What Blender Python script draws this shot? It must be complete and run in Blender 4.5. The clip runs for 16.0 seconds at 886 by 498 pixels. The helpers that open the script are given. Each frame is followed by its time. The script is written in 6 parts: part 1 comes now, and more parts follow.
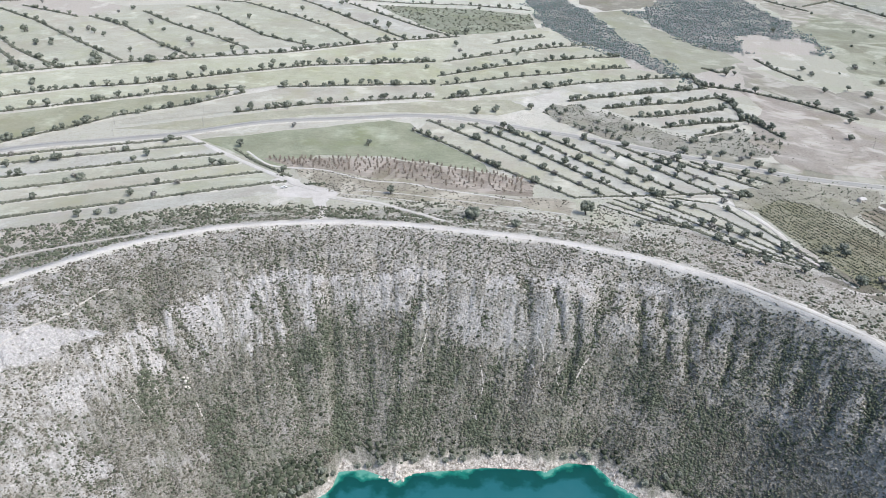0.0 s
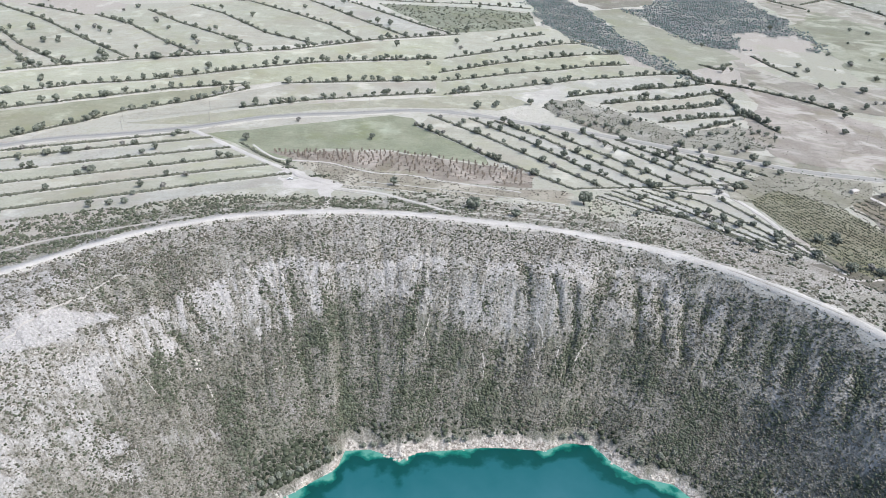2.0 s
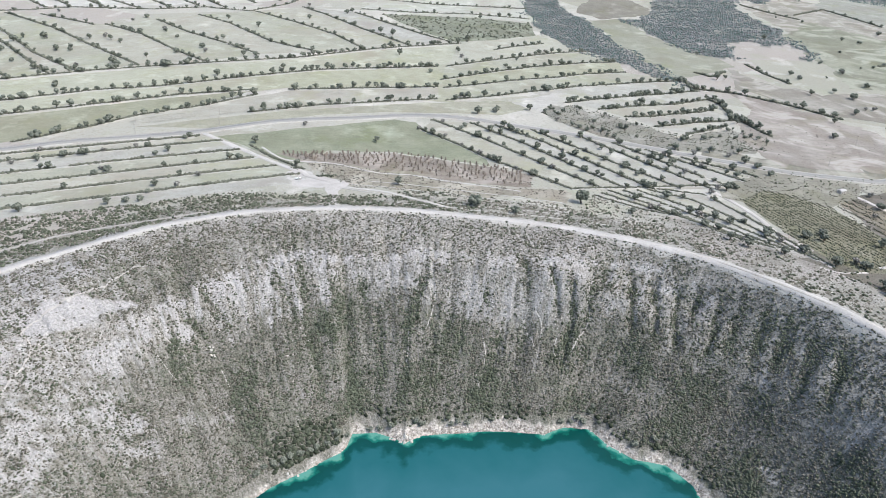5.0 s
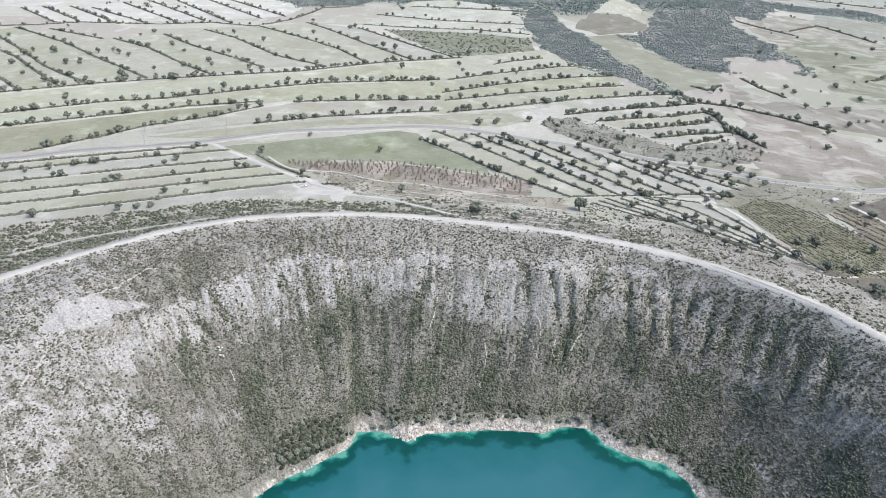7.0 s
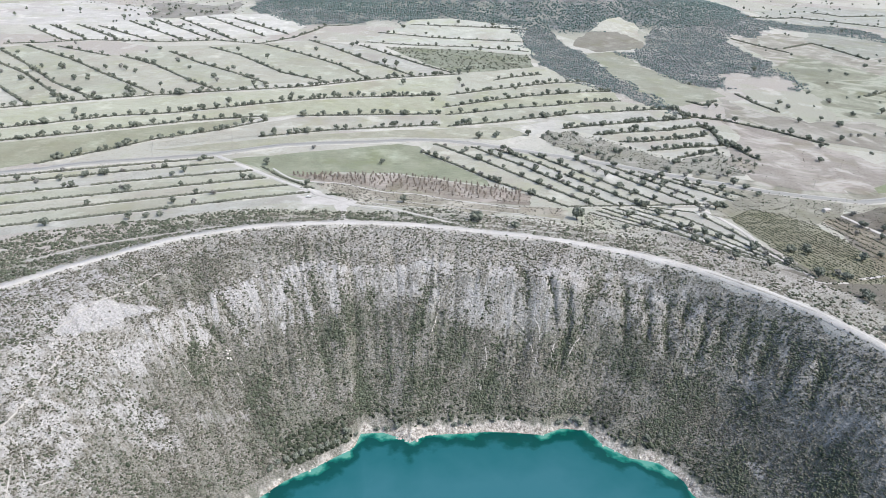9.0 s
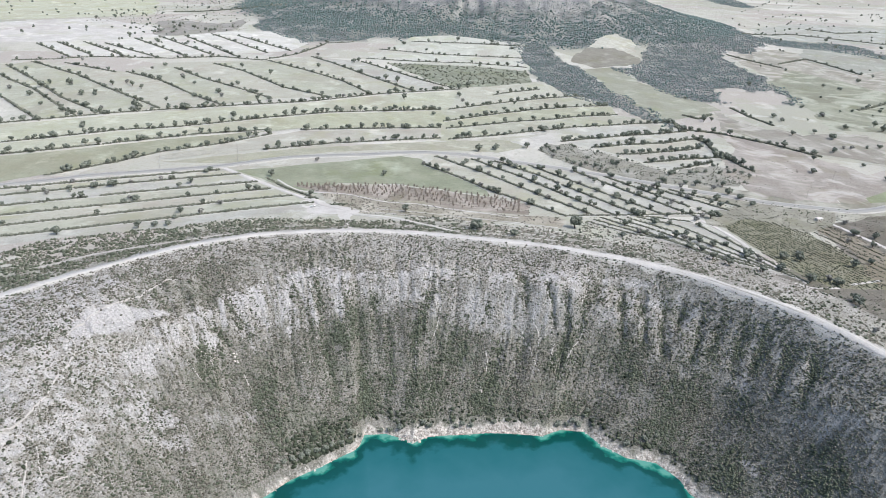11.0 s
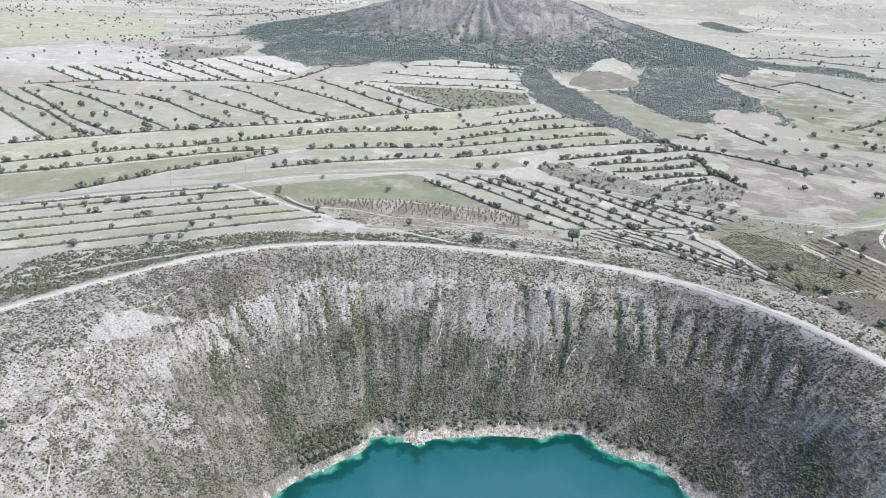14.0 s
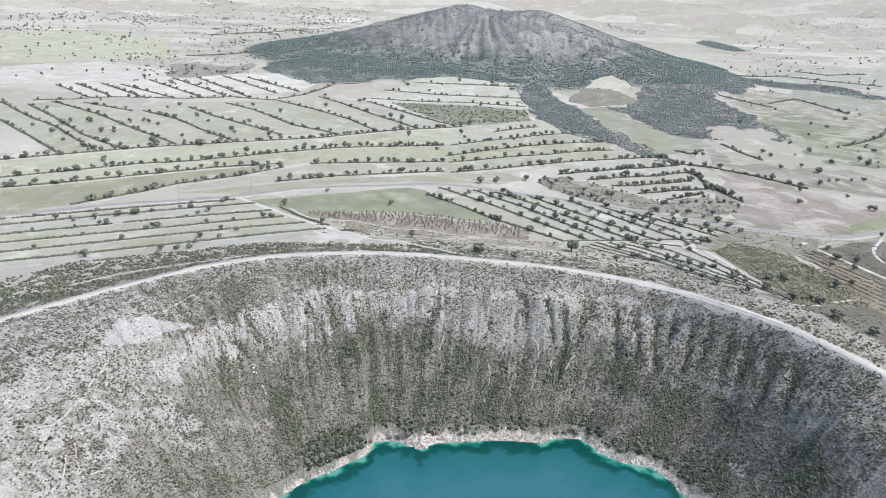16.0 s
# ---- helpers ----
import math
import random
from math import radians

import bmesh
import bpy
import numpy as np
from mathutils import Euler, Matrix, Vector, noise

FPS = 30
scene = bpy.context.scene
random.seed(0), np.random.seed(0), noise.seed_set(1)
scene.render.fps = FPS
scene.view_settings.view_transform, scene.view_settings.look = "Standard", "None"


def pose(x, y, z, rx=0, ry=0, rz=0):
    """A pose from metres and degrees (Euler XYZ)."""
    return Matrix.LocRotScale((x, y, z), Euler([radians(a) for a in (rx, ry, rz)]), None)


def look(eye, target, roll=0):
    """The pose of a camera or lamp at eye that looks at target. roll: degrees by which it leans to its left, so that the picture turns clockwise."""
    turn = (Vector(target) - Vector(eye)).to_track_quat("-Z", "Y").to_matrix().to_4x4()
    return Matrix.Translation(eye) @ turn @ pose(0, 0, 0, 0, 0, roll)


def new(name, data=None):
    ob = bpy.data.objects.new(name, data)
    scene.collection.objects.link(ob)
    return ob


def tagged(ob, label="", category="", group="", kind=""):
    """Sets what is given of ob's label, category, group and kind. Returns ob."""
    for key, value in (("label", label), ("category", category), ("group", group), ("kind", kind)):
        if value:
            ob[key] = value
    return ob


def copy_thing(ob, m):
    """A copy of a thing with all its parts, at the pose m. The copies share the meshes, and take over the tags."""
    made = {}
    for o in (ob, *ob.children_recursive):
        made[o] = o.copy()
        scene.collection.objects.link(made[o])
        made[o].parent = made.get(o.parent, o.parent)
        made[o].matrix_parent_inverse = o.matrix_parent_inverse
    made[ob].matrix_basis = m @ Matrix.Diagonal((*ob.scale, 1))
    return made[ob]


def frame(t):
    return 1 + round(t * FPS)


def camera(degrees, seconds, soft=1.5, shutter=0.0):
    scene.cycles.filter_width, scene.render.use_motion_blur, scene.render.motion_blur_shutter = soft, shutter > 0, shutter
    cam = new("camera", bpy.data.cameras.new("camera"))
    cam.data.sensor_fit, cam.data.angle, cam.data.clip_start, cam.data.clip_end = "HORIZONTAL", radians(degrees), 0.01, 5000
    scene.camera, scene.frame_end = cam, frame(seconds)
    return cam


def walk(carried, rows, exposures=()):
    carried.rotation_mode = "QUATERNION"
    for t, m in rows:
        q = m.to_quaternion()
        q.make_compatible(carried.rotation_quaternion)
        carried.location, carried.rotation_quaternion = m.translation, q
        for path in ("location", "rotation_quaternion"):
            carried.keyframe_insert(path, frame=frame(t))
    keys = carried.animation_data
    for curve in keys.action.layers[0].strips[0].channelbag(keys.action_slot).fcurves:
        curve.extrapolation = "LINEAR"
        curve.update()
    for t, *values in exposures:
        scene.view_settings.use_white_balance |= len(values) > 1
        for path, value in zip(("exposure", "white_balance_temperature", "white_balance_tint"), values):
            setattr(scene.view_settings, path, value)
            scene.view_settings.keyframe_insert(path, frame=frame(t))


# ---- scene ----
cam = camera(64.79, 16.0, soft=0.65)
PATH = [
    (0, (0.00, 0.00, 250.00), (-0.01, 346.38, 49.94), 3.17),
    (0.5, (-0.22, -4.05, 249.93), (-0.37, 342.33, 49.89), 3.15),
    (1, (-0.43, -8.10, 249.86), (-0.63, 338.33, 49.90), 3.13),
    (1.5, (-0.62, -12.15, 249.79), (-0.85, 334.34, 49.93), 3.11),
    (2, (-0.80, -16.22, 249.72), (-1.01, 330.23, 49.79), 3.10),
    (2.5, (-0.97, -20.31, 249.66), (-1.21, 326.17, 49.77), 3.07),
    (3, (-1.15, -24.43, 249.61), (-1.37, 322.04, 49.71), 3.07),
    (3.5, (-1.33, -28.56, 249.57), (-1.66, 318.13, 50.07), 3.06),
    (4, (-1.53, -32.72, 249.57), (-1.97, 314.91, 51.69), 3.06),
    (6.5, (-2.54, -53.54, 249.63), (-3.84, 299.28, 61.17), 3.04),
    (7, (-2.74, -57.68, 249.61), (-4.16, 296.24, 63.23), 3.07),
    (7.5, (-2.92, -61.78, 249.56), (-4.54, 293.29, 65.39), 3.08),
    (8, (-3.09, -65.85, 249.48), (-4.84, 290.42, 67.63), 3.08),
    (8.5, (-3.26, -69.90, 249.37), (-5.08, 287.48, 69.69), 3.04),
    (9, (-3.43, -73.92, 249.23), (-5.28, 284.56, 71.79), 2.99),
    (11.5, (-4.26, -93.96, 248.47), (-6.70, 269.59, 81.66), 2.83),
    (12, (-4.45, -97.96, 248.36), (-7.05, 266.51, 83.57), 2.80),
    (12.5, (-4.65, -101.97, 248.27), (-7.30, 263.34, 85.37), 2.77),
    (13, (-4.86, -105.99, 248.21), (-7.61, 260.24, 87.38), 2.74),
    (13.5, (-5.08, -110.02, 248.15), (-8.02, 257.17, 89.51), 2.72),
    (14, (-5.31, -114.05, 248.11), (-8.46, 254.08, 91.68), 2.73),
    (14.5, (-5.54, -118.10, 248.07), (-8.88, 250.94, 93.80), 2.72),
    (15, (-5.77, -122.16, 248.04), (-9.24, 247.82, 96.04), 2.70),
    (15.5, (-6.01, -126.22, 248.02), (-9.74, 244.67, 98.27), 2.69),
    (16, (-6.24, -130.30, 247.99), (-10.25, 241.59, 100.74), 2.69),
]
walk(cam, [(t, look(eye, target, roll)) for t, eye, target, roll in PATH],
     exposures=[(0.0, 0.5, 6270, 8.0), (16.0, 0.5, 6270, 8.0)])

# ---- world, sun and exposure ----
SUN_ELEVATION, SUN_AZIMUTH = radians(56), radians(112)  # azimuth counted from +y towards +x
world = bpy.data.worlds.new("sky")
scene.world = world
world.use_nodes = True
wn = world.node_tree.nodes
sky = wn.new("ShaderNodeTexSky")
sky.sky_type, sky.sun_disc = "NISHITA", False
sky.sun_elevation, sky.sun_rotation = SUN_ELEVATION, SUN_AZIMUTH
sky.dust_density, sky.air_density, sky.ozone_density = 4.0, 1.0, 1.5
wn["Background"].inputs["Strength"].default_value = 0.15
world.node_tree.links.new(sky.outputs[0], wn["Background"].inputs["Color"])
sun_data = bpy.data.lights.new("sun", "SUN")
sun_data.energy, sun_data.angle, sun_data.color = 1.7, radians(14), (1.0, 0.975, 0.95)
sun = new("sun", sun_data)
sun.matrix_world = look((0, 0, 900), (-math.sin(SUN_AZIMUTH) * math.cos(SUN_ELEVATION),
                                      -math.cos(SUN_AZIMUTH) * math.cos(SUN_ELEVATION), 900 - math.sin(SUN_ELEVATION)))


# ---- the lie of the land ----
CENTRE_X, CENTRE_Y, LAKE_Z, RIM_Z = -14.0, 90.0, -70.0, 20.0
RIM = [(0, 335), (31, 340), (43, 348), (55, 348), (70, 340), (84, 335), (99, 342), (113, 348), (122, 347), (131, 341),
       (140, 340), (150, 345), (180, 345), (270, 345), (360, 335)]
SHORE = [(0, 215), (30, 228), (43, 233), (45.3, 239), (49.8, 242), (53.9, 233), (58.3, 234), (62.1, 241), (65.8, 234),
         (68.1, 222), (71.2, 218), (77.6, 211), (81.9, 205), (88.8, 199), (91.7, 192), (97.1, 201), (101.4, 201),
         (102.7, 190), (104, 186), (111.2, 176), (118, 171), (122.7, 166), (130, 160), (180, 150), (270, 165), (360, 215)]
WALL_U = [-1.0, 0.0, 0.08, 0.3, 0.45, 0.62, 0.8, 1.0]
WALL = {0: (-.6, 0, .10, .33, .52, .75, .92, 1), 31: (-.6, 0, .12, .35, .55, .80, .92, 1), 45: (-.6, 0, .06, .20, .33, .55, .74, 1),
        56: (-.6, 0, .07, .25, .40, .58, .73, 1), 72: (-.6, 0, .09, .36, .55, .90, .96, 1), 100: (-.6, 0, .09, .32, .56, .85, .95, 1),
        121: (-.6, 0, .09, .27, .42, .80, .97, 1), 133: (-.6, 0, .15, .38, .50, .84, 1, 1),
        147: (-.6, 0, .22, .58, .86, 1.03, 1.02, 1), 158: (-.6, 0, .2, .55, .8, .98, 1.02, 1), 180: (-.6, 0, .12, .4, .6, .85, .97, 1),
        270: (-.6, 0, .10, .33, .52, .75, .92, 1), 360: (-.6, 0, .10, .33, .52, .75, .92, 1)}


def ramp01(v):
    v = np.clip(v, 0, 1)
    return v * v * (3 - 2 * v)


def hill_height(x, y):
    """The wooded hill behind the fields, with its long west shoulder and its two summits."""
    def cone(cx, cy, rx, ry, h, p):
        d = np.sqrt(((x - cx) / rx) ** 2 + ((y - cy) / ry) ** 2)
        return h * np.clip(1 - d ** 1.25, 0, 1) ** p
    top = cone(5, 2110, 820, 760, 165, 1.9)
    east = cone(225, 2090, 700, 640, 156, 1.7)
    west = cone(-250, 2080, 440, 480, 84, 1.15)
    south = cone(120, 1900, 560, 520, 62, 1.2)
    return (top ** 6 + east ** 6 + west ** 6 + south ** 6 + 1e-9) ** (1 / 6) - 0.03


def polar(x, y):
    dx, dy = x - CENTRE_X, y - CENTRE_Y
    return np.hypot(dx, dy), np.degrees(np.arctan2(dy, dx)) % 360


def wall_share(x, y):
    """0 at the water's edge, 1 on the rim."""
    r, a = polar(x, y)
    shore = np.interp(a, *zip(*SHORE))
    return (r - shore) / (np.interp(a, *zip(*RIM)) - shore)


def land(x, y):
    """Height of the ground, before the fine relief."""
    x, y = np.asarray(x, float), np.asarray(y, float)
    r, a = polar(x, y)
    rim, u = np.interp(a, *zip(*RIM)), wall_share(x, y)
    keys = sorted(WALL)
    rise = sum(np.clip(1 - np.abs(a - k) / 1e9, 0, 0) for k in keys[:1])
    for k0, k1 in zip(keys, keys[1:]):
        w = (a - k0) / (k1 - k0)
        part_rise = (1 - w) * np.interp(u, WALL_U, WALL[k0]) + w * np.interp(u, WALL_U, WALL[k1])
        rise = np.where((a >= k0) & (a < k1), part_rise, rise)
    inside = LAKE_Z + (RIM_Z - LAKE_Z) * rise
    outside = RIM_Z * np.exp(-np.clip(r - rim - 6, 0, None) / 95)
    far = 235 * ramp01((r - 3500) / 1450)
    roll = 2.0 * np.sin(x / 260 + 1.3) * np.sin(y / 330) * ramp01((r - 450) / 300)
    return np.where(u < 1, inside, outside + roll + hill_height(x, y) + far)
# ---- end of the land ----


# ---- plan of fields, hedges, roads and trees, in metres ----
HEDGES_WEST = [
    [(-532, 477.3), (-413.8, 531.5), (-336.4, 567), (-248.9, 605.9)],
    [(-521.1, 458.8), (-403.5, 514.3), (-319.2, 554.1), (-224.2, 596)],
    [(-505.3, 432.7), (-387.7, 488.1), (-303, 528), (-199.9, 572.5)],
    [(-493.4, 413.6), (-374.1, 465.3), (-282.3, 505.1), (-176.7, 553.8)],
    [(-478.8, 389.4), (-359.8, 441.8), (-263, 484.4), (-156, 532.9)],
    [(-466.5, 370.6), (-345.6, 418.3), (-244.2, 458.3), (-131.3, 513.3)],
]
HEDGES_EAST = [
    [(-33.8, 659.6), (-0.1, 626.3), (39.7, 578.9), (75.8, 544.5), (104.6, 514.5)],
    [(-22.9, 693.8), (37.3, 635.2), (129.6, 525.9)],
    [(20.1, 689.2), (74.7, 630.9), (153.2, 526.3)],
    [(46.3, 685.9), (93.3, 641.2), (179.4, 528.7)],
    [(85, 677), (206.5, 534)],
    [(132.5, 666.2), (234, 539.1)],
    [(166.2, 650.1), (256.2, 543.1)],
    [(198.3, 633), (273.7, 563)],
    [(229.1, 616.5), (289.7, 577.3)],
]
HEDGES_SOUTH_EAST = [
    [(183.7, 529.5), (222.9, 523.2), (238.1, 493.3), (254.6, 454.4), (268.9, 414.4), (275.3, 396.1)],
    [(173.8, 525.8), (208.2, 508.3), (230.3, 474.8), (249.7, 439.6), (268.4, 404.2)],
    [(164, 522), (198.4, 491.2), (226.3, 459.4), (246.9, 429.9), (261.5, 412.4)],
    [(150.8, 519.2), (178, 495.1), (202.6, 468.2), (226.9, 441.4), (251.7, 414.9)],
    [(137.6, 516.5), (166.7, 490.8), (195.6, 457.9), (225.6, 432.4), (241.9, 417.5)],
    [(130.1, 509.3), (156.9, 487.1), (184.3, 467.6), (209, 444.6), (234.4, 420.9)],
    [(122.5, 502.1), (158, 474.9), (191.2, 466.5), (206.6, 442.1), (226.9, 424.2)],
    [(104.6, 514.5), (131.9, 522.2), (157.7, 528), (235.7, 547.8), (257.1, 548.8)],
]
HEDGES_MIDDLE = [
    [(-591, 732.1), (-447.9, 824.7), (-329.9, 883.8), (-221.8, 933.8), (-115.6, 1014), (6.1, 1077)],
    [(-542.8, 654.8), (-493.6, 688.1), (-412.5, 742.9), (-348, 768.9), (-250.6, 835), (-177.3, 877.7), (-25.1, 925)],
    [(-518.7, 616.2), (-468.4, 642.1), (-379.1, 698.3), (-315.3, 739), (-235.6, 773.3)],
    [(-199.1, 779.8), (-22.2, 822.6)],
    [(-221.5, 686.7), (-151.8, 724.8), (-20.8, 770.9)],
    [(-409.8, 568.6), (-360.3, 622.3), (-330.2, 662.2), (-275.3, 704), (-230.8, 753.3)],
]
HEDGES_NORTH_EAST = [
    [(58, 1044), (86, 1071), (138, 1106)],
    [(-12, 929), (68, 989), (109, 1017), (156, 1048), (206, 1068)],
    [(-18, 858), (49, 910), (112, 953), (188, 992), (242, 1008)],
    [(-13, 820), (47, 855), (94, 882), (139, 901), (178, 926), (239, 949)],
    [(-9, 769), (45, 794), (93, 822), (132, 844), (161, 861), (194, 874), (236, 892), (270, 905), (313, 918)],
]
HEDGES_TERRACE = [
    [(136, 785), (171, 804), (202, 818), (227, 831), (263, 844), (302, 864), (319, 870)],
    [(172, 765), (194, 774), (221, 787), (244, 794), (275, 805), (297, 820), (322, 833)],
    [(198, 741), (226, 746), (257, 761), (288, 774), (313, 786)],
    [(225, 712), (254, 723), (269, 731), (299, 741), (337, 755)],
    [(255, 691), (290, 714), (312, 730)],
    [(322, 833), (331, 817), (329, 769), (337, 744), (344, 718), (351, 700)],
]
HEDGES_GULLY = [
    [(316, 916), (314, 880), (341, 877), (369, 869), (392, 850), (419, 832), (467, 780)],
]
HEDGES_NORTH = [
    [(-731.5, 957.9), (-632.5, 865.9), (-529.3, 767.3)],
    [(-817.8, 1097), (-697.1, 984.6), (-624.2, 927.1), (-497.6, 795.3)],
    [(-760.1, 1085), (-656, 985.4), (-557.2, 882), (-465.8, 811.2)],
    [(-734.4, 1120), (-608.7, 1031), (-520.4, 950.8), (-412.1, 856.2)],
    [(-679.8, 1123), (-569.2, 1071)],
    [(-551.5, 1076), (-478.9, 1029), (-390.5, 937.9), (-336, 890.1)],
    [(-492.1, 1130), (-415.8, 1055), (-347.8, 1004), (-276.7, 942.3)],
    [(-442.7, 1185), (-375, 1135), (-277, 1021), (-192.6, 969.5)],
    [(-360.5, 1242), (-267.5, 1165), (-193.2, 1092), (-138.4, 1009)],
    [(-289.4, 1306), (-240.1, 1254), (-160.3, 1150), (-70.6, 1043)],
    [(-187.9, 1283), (-55.3, 1128), (-13.7, 1087)],
]
HEDGES_FAR = [
    [(-771.2, 1121), (-713.8, 1149), (-659.3, 1189), (-526.9, 1210), (-452.9, 1252), (-370.8, 1239), (-322.2, 1323), (-288.2, 1465), (-226.9, 1485)],
    [(-822.9, 1291), (-701.6, 1177)],
    [(-794.9, 1315), (-669.3, 1199)],
    [(-749.1, 1330), (-594.7, 1190)],
    [(-706.8, 1328), (-562.9, 1218)],
    [(-678.9, 1402), (-508.5, 1235)],
    [(-635.7, 1435), (-467, 1261)],
    [(-596.7, 1467), (-422.1, 1262)],
    [(-553.2, 1512), (-379.6, 1318)],
    [(-492.6, 1507), (-340.6, 1354)],
    [(-105.5, 1502), (147.6, 1498)],
    [(-168.9, 1426), (-55.7, 1404), (134.8, 1405)],
    [(-181, 1320), (-87.2, 1315), (29.4, 1330), (133.4, 1312)],
]
HEDGES_PLAIN = [
    [(622, 1589), (654, 1506), (690, 1442)],
    [(702, 1492), (801, 1580), (824, 1475), (839, 1403)],
    [(661, 1068), (704, 1100), (777, 1166), (831, 1240)],
    [(440, 1036), (451, 980), (467, 935)],
    [(344, 970), (362, 949), (392, 985)],
    [(773, 1916), (964, 2053), (1069, 1983), (1191, 1912)],
    [(1077, 2205), (1142, 2136), (1301, 2208)],
    [(-766, 1857), (-634.4, 1894), (-473.6, 1892)],
    [(-924.2, 2502), (-770.9, 2704), (-543.6, 3071)],
]
NORTH_TREES = [(-710, 1056), (-663, 1149), (-659, 924), (-624, 945), (-622, 966), (-593, 969), (-615, 1041), (-544, 907), (-526, 910), (-532, 979), (-517, 995), (-502, 981), (-481, 964), (-524, 1110), (-517, 1056), (-482, 1036), (-513, 1140), (-452, 1057), (-418, 1014), (-363, 962), (-351, 940), (-352, 1026), (-315, 973), (-445, 858), (-433, 843), (-417, 896), (-353, 879), (-374, 857), (-387, 928), (-525, 815), (-482, 837), (-508, 845), (-569, 843), (-612, 892), (-463, 745), (-299, 825), (-385, 1165), (-322, 1117), (-294, 929), (-278, 932)]
NORTH_TREES_EAST = [(-256, 1203), (-175, 975), (-175, 1179), (-125, 1128), (-104, 1112), (-81, 980), (-40, 1060), (-28, 1063), (3, 1016), (8, 984), (-121, 1474), (-70, 1432), (-43, 1487), (-3, 1517), (71, 1513), (84, 1493), (114, 1468), (77, 1319), (96, 1318), (40, 1289), (-31, 1398), (-194, 1284), (-200, 1269), (-280, 1323), (18, 1103), (-106, 1012), (-33, 891), (70, 942), (28, 724), (49, 733)]
PLAIN_TREES = [(379, 1081), (378, 942), (493, 969), (574, 1008), (525, 874), (630, 960), (628, 933), (364, 937), (541, 1232), (488, 988), (787, 1317), (983, 1993), (1007, 1922)]
HIGHWAY = [(-900, 330), (-640, 440), (-419.9, 541.7), (-368.4, 571.3), (-308.7, 594), (-253, 618.3), (-185, 661.4), (-98.7, 687.7), (-33.7, 706.1), (20.2, 702.5), (72.7, 686.3), (123.3, 670.8), (171.5, 652.8), (210, 637.5), (249.4, 620.8), (288.2, 607.3), (325.7, 594.5), (377.9, 586.2), (425.8, 587.7), (520, 640), (640, 720), (800, 900)]
TRACK = [(-247.1, 615.3), (-176.1, 555.9), (-154, 538), (-127.9, 517.2), (-122, 509.4), (-98.7, 495.2)]
TRACK2 = [(-180.7, 582.9), (-159.3, 557.4), (-142.2, 547.8), (-104.5, 544.9), (-65.5, 526.4), (-32.9, 523.9), (-4, 513.8), (31.2, 506.3), (59.9, 498.3)]
LEDGES = [[(-89.2, 479.9), (-63, 471.3), (-29.1, 459.1), (-3.1, 452.9), (29, 449.6), (55.8, 448.5), (90, 446)],
          [(-82.3, 491), (-54.6, 488.1), (-16.9, 480.9), (13.3, 476.2), (57.5, 468.8), (96, 462)],
          [(-70, 502), (-30, 497), (10, 490), (60, 482), (92, 476)],
          [(-40, 446), (0, 441), (40, 437), (80, 434), (120, 428)]]
SPILL = [(-121.4, 502.3), (-113.6, 513), (-97.9, 503.1), (-84.9, 490.5), (-90, 467.4), (-84.5, 448.8), (-82, 430), (-90, 427), (-90.7, 447.7), (-98, 465.7), (-105.6, 487.6)]
HEDGES_TRACK = [[(-193, 586.6), (-170.4, 561.6), (-147, 541.7), (-129.7, 526.6)]]
TRACK3 = [(-86.6, 482.9), (-51.7, 474.4), (-21.1, 455.4), (2, 439.4)]
TRACK4 = [(263.3, 390.7), (271.3, 385.8), (283.7, 387.4), (298.4, 391.8)]
TRACK5 = [(358.7, 550.4), (367, 542.1), (381.8, 509.2), (397.9, 471.4)]
TRACK6 = [(-292.7, 346.1), (-281.5, 355), (-264.8, 370.3), (-237.1, 383.6), (-207, 395), (-177.1, 410)]
TRACK7 = [(231.7, 535.2), (244.1, 510.6), (254.3, 478), (259.5, 433.1), (270.9, 404.8), (274, 393.4)]
TRACK8 = [(458.6, 587.8), (429.1, 549.4), (419.7, 520.1), (422.2, 514.6)]
TRACK9 = [(312.7, 401.7), (330.1, 409.5), (344.3, 416.3)]
TRAIL = [(-191.7, 341.4), (-199.2, 333.6), (-204.7, 322.3), (-209.1, 312.8), (-213.9, 305.8), (-218.5, 296.7), (-223.1, 288.3), (-226, 280.7), (-230.1, 263.7), (-222.7, 257.7), (-220.6, 246.4), (-221.3, 233.4), (-220, 219.4), (-221.5, 210.9), (-227, 198.3), (-232.6, 191.4), (-221.7, 196.2), (-215, 194.1), (-208.6, 183.6), (-203.3, 179.9), (-197.1, 187.6)]
TRAIL2 = [(-215.7, 185.4), (-213.1, 177.4), (-210.7, 169.3), (-204.6, 166.1)]
RILLS = [
    [(-6.4, 363.6), (-7.8, 354.6), (-10.7, 345.1)],
    [(-23.3, 348.4), (-22.5, 331.2), (-23.8, 321.2)],
    [(26.8, 343), (29.3, 334.8), (28.7, 329.4)],
    [(53.8, 352.7), (59.7, 342.5), (62.5, 336.1), (66.8, 329.3)],
    [(98.1, 367.5), (99.1, 354.2), (91.3, 344), (82.3, 331)],
    [(60.8, 355.6), (66.1, 349.6), (66.1, 342.3)],
    [(77.5, 344.2), (75.3, 339.4), (75.3, 335.8), (79.5, 332.5)],
    [(23.2, 324.6), (26.3, 316.2)],
    [(-183.5, 305.3), (-179.4, 303.3), (-171.7, 301.6), (-158.5, 297.8)],
    [(-171.1, 290.3), (-165.5, 287.2), (-154.2, 281.8)],
    [(-164.2, 300.9), (-156, 297.3)],
    [(-94.3, 334.4), (-84.7, 327.2)],
    [(-138.3, 302.6), (-129, 291.2)],
    [(-100.8, 316.2), (-92, 320.8)],
]
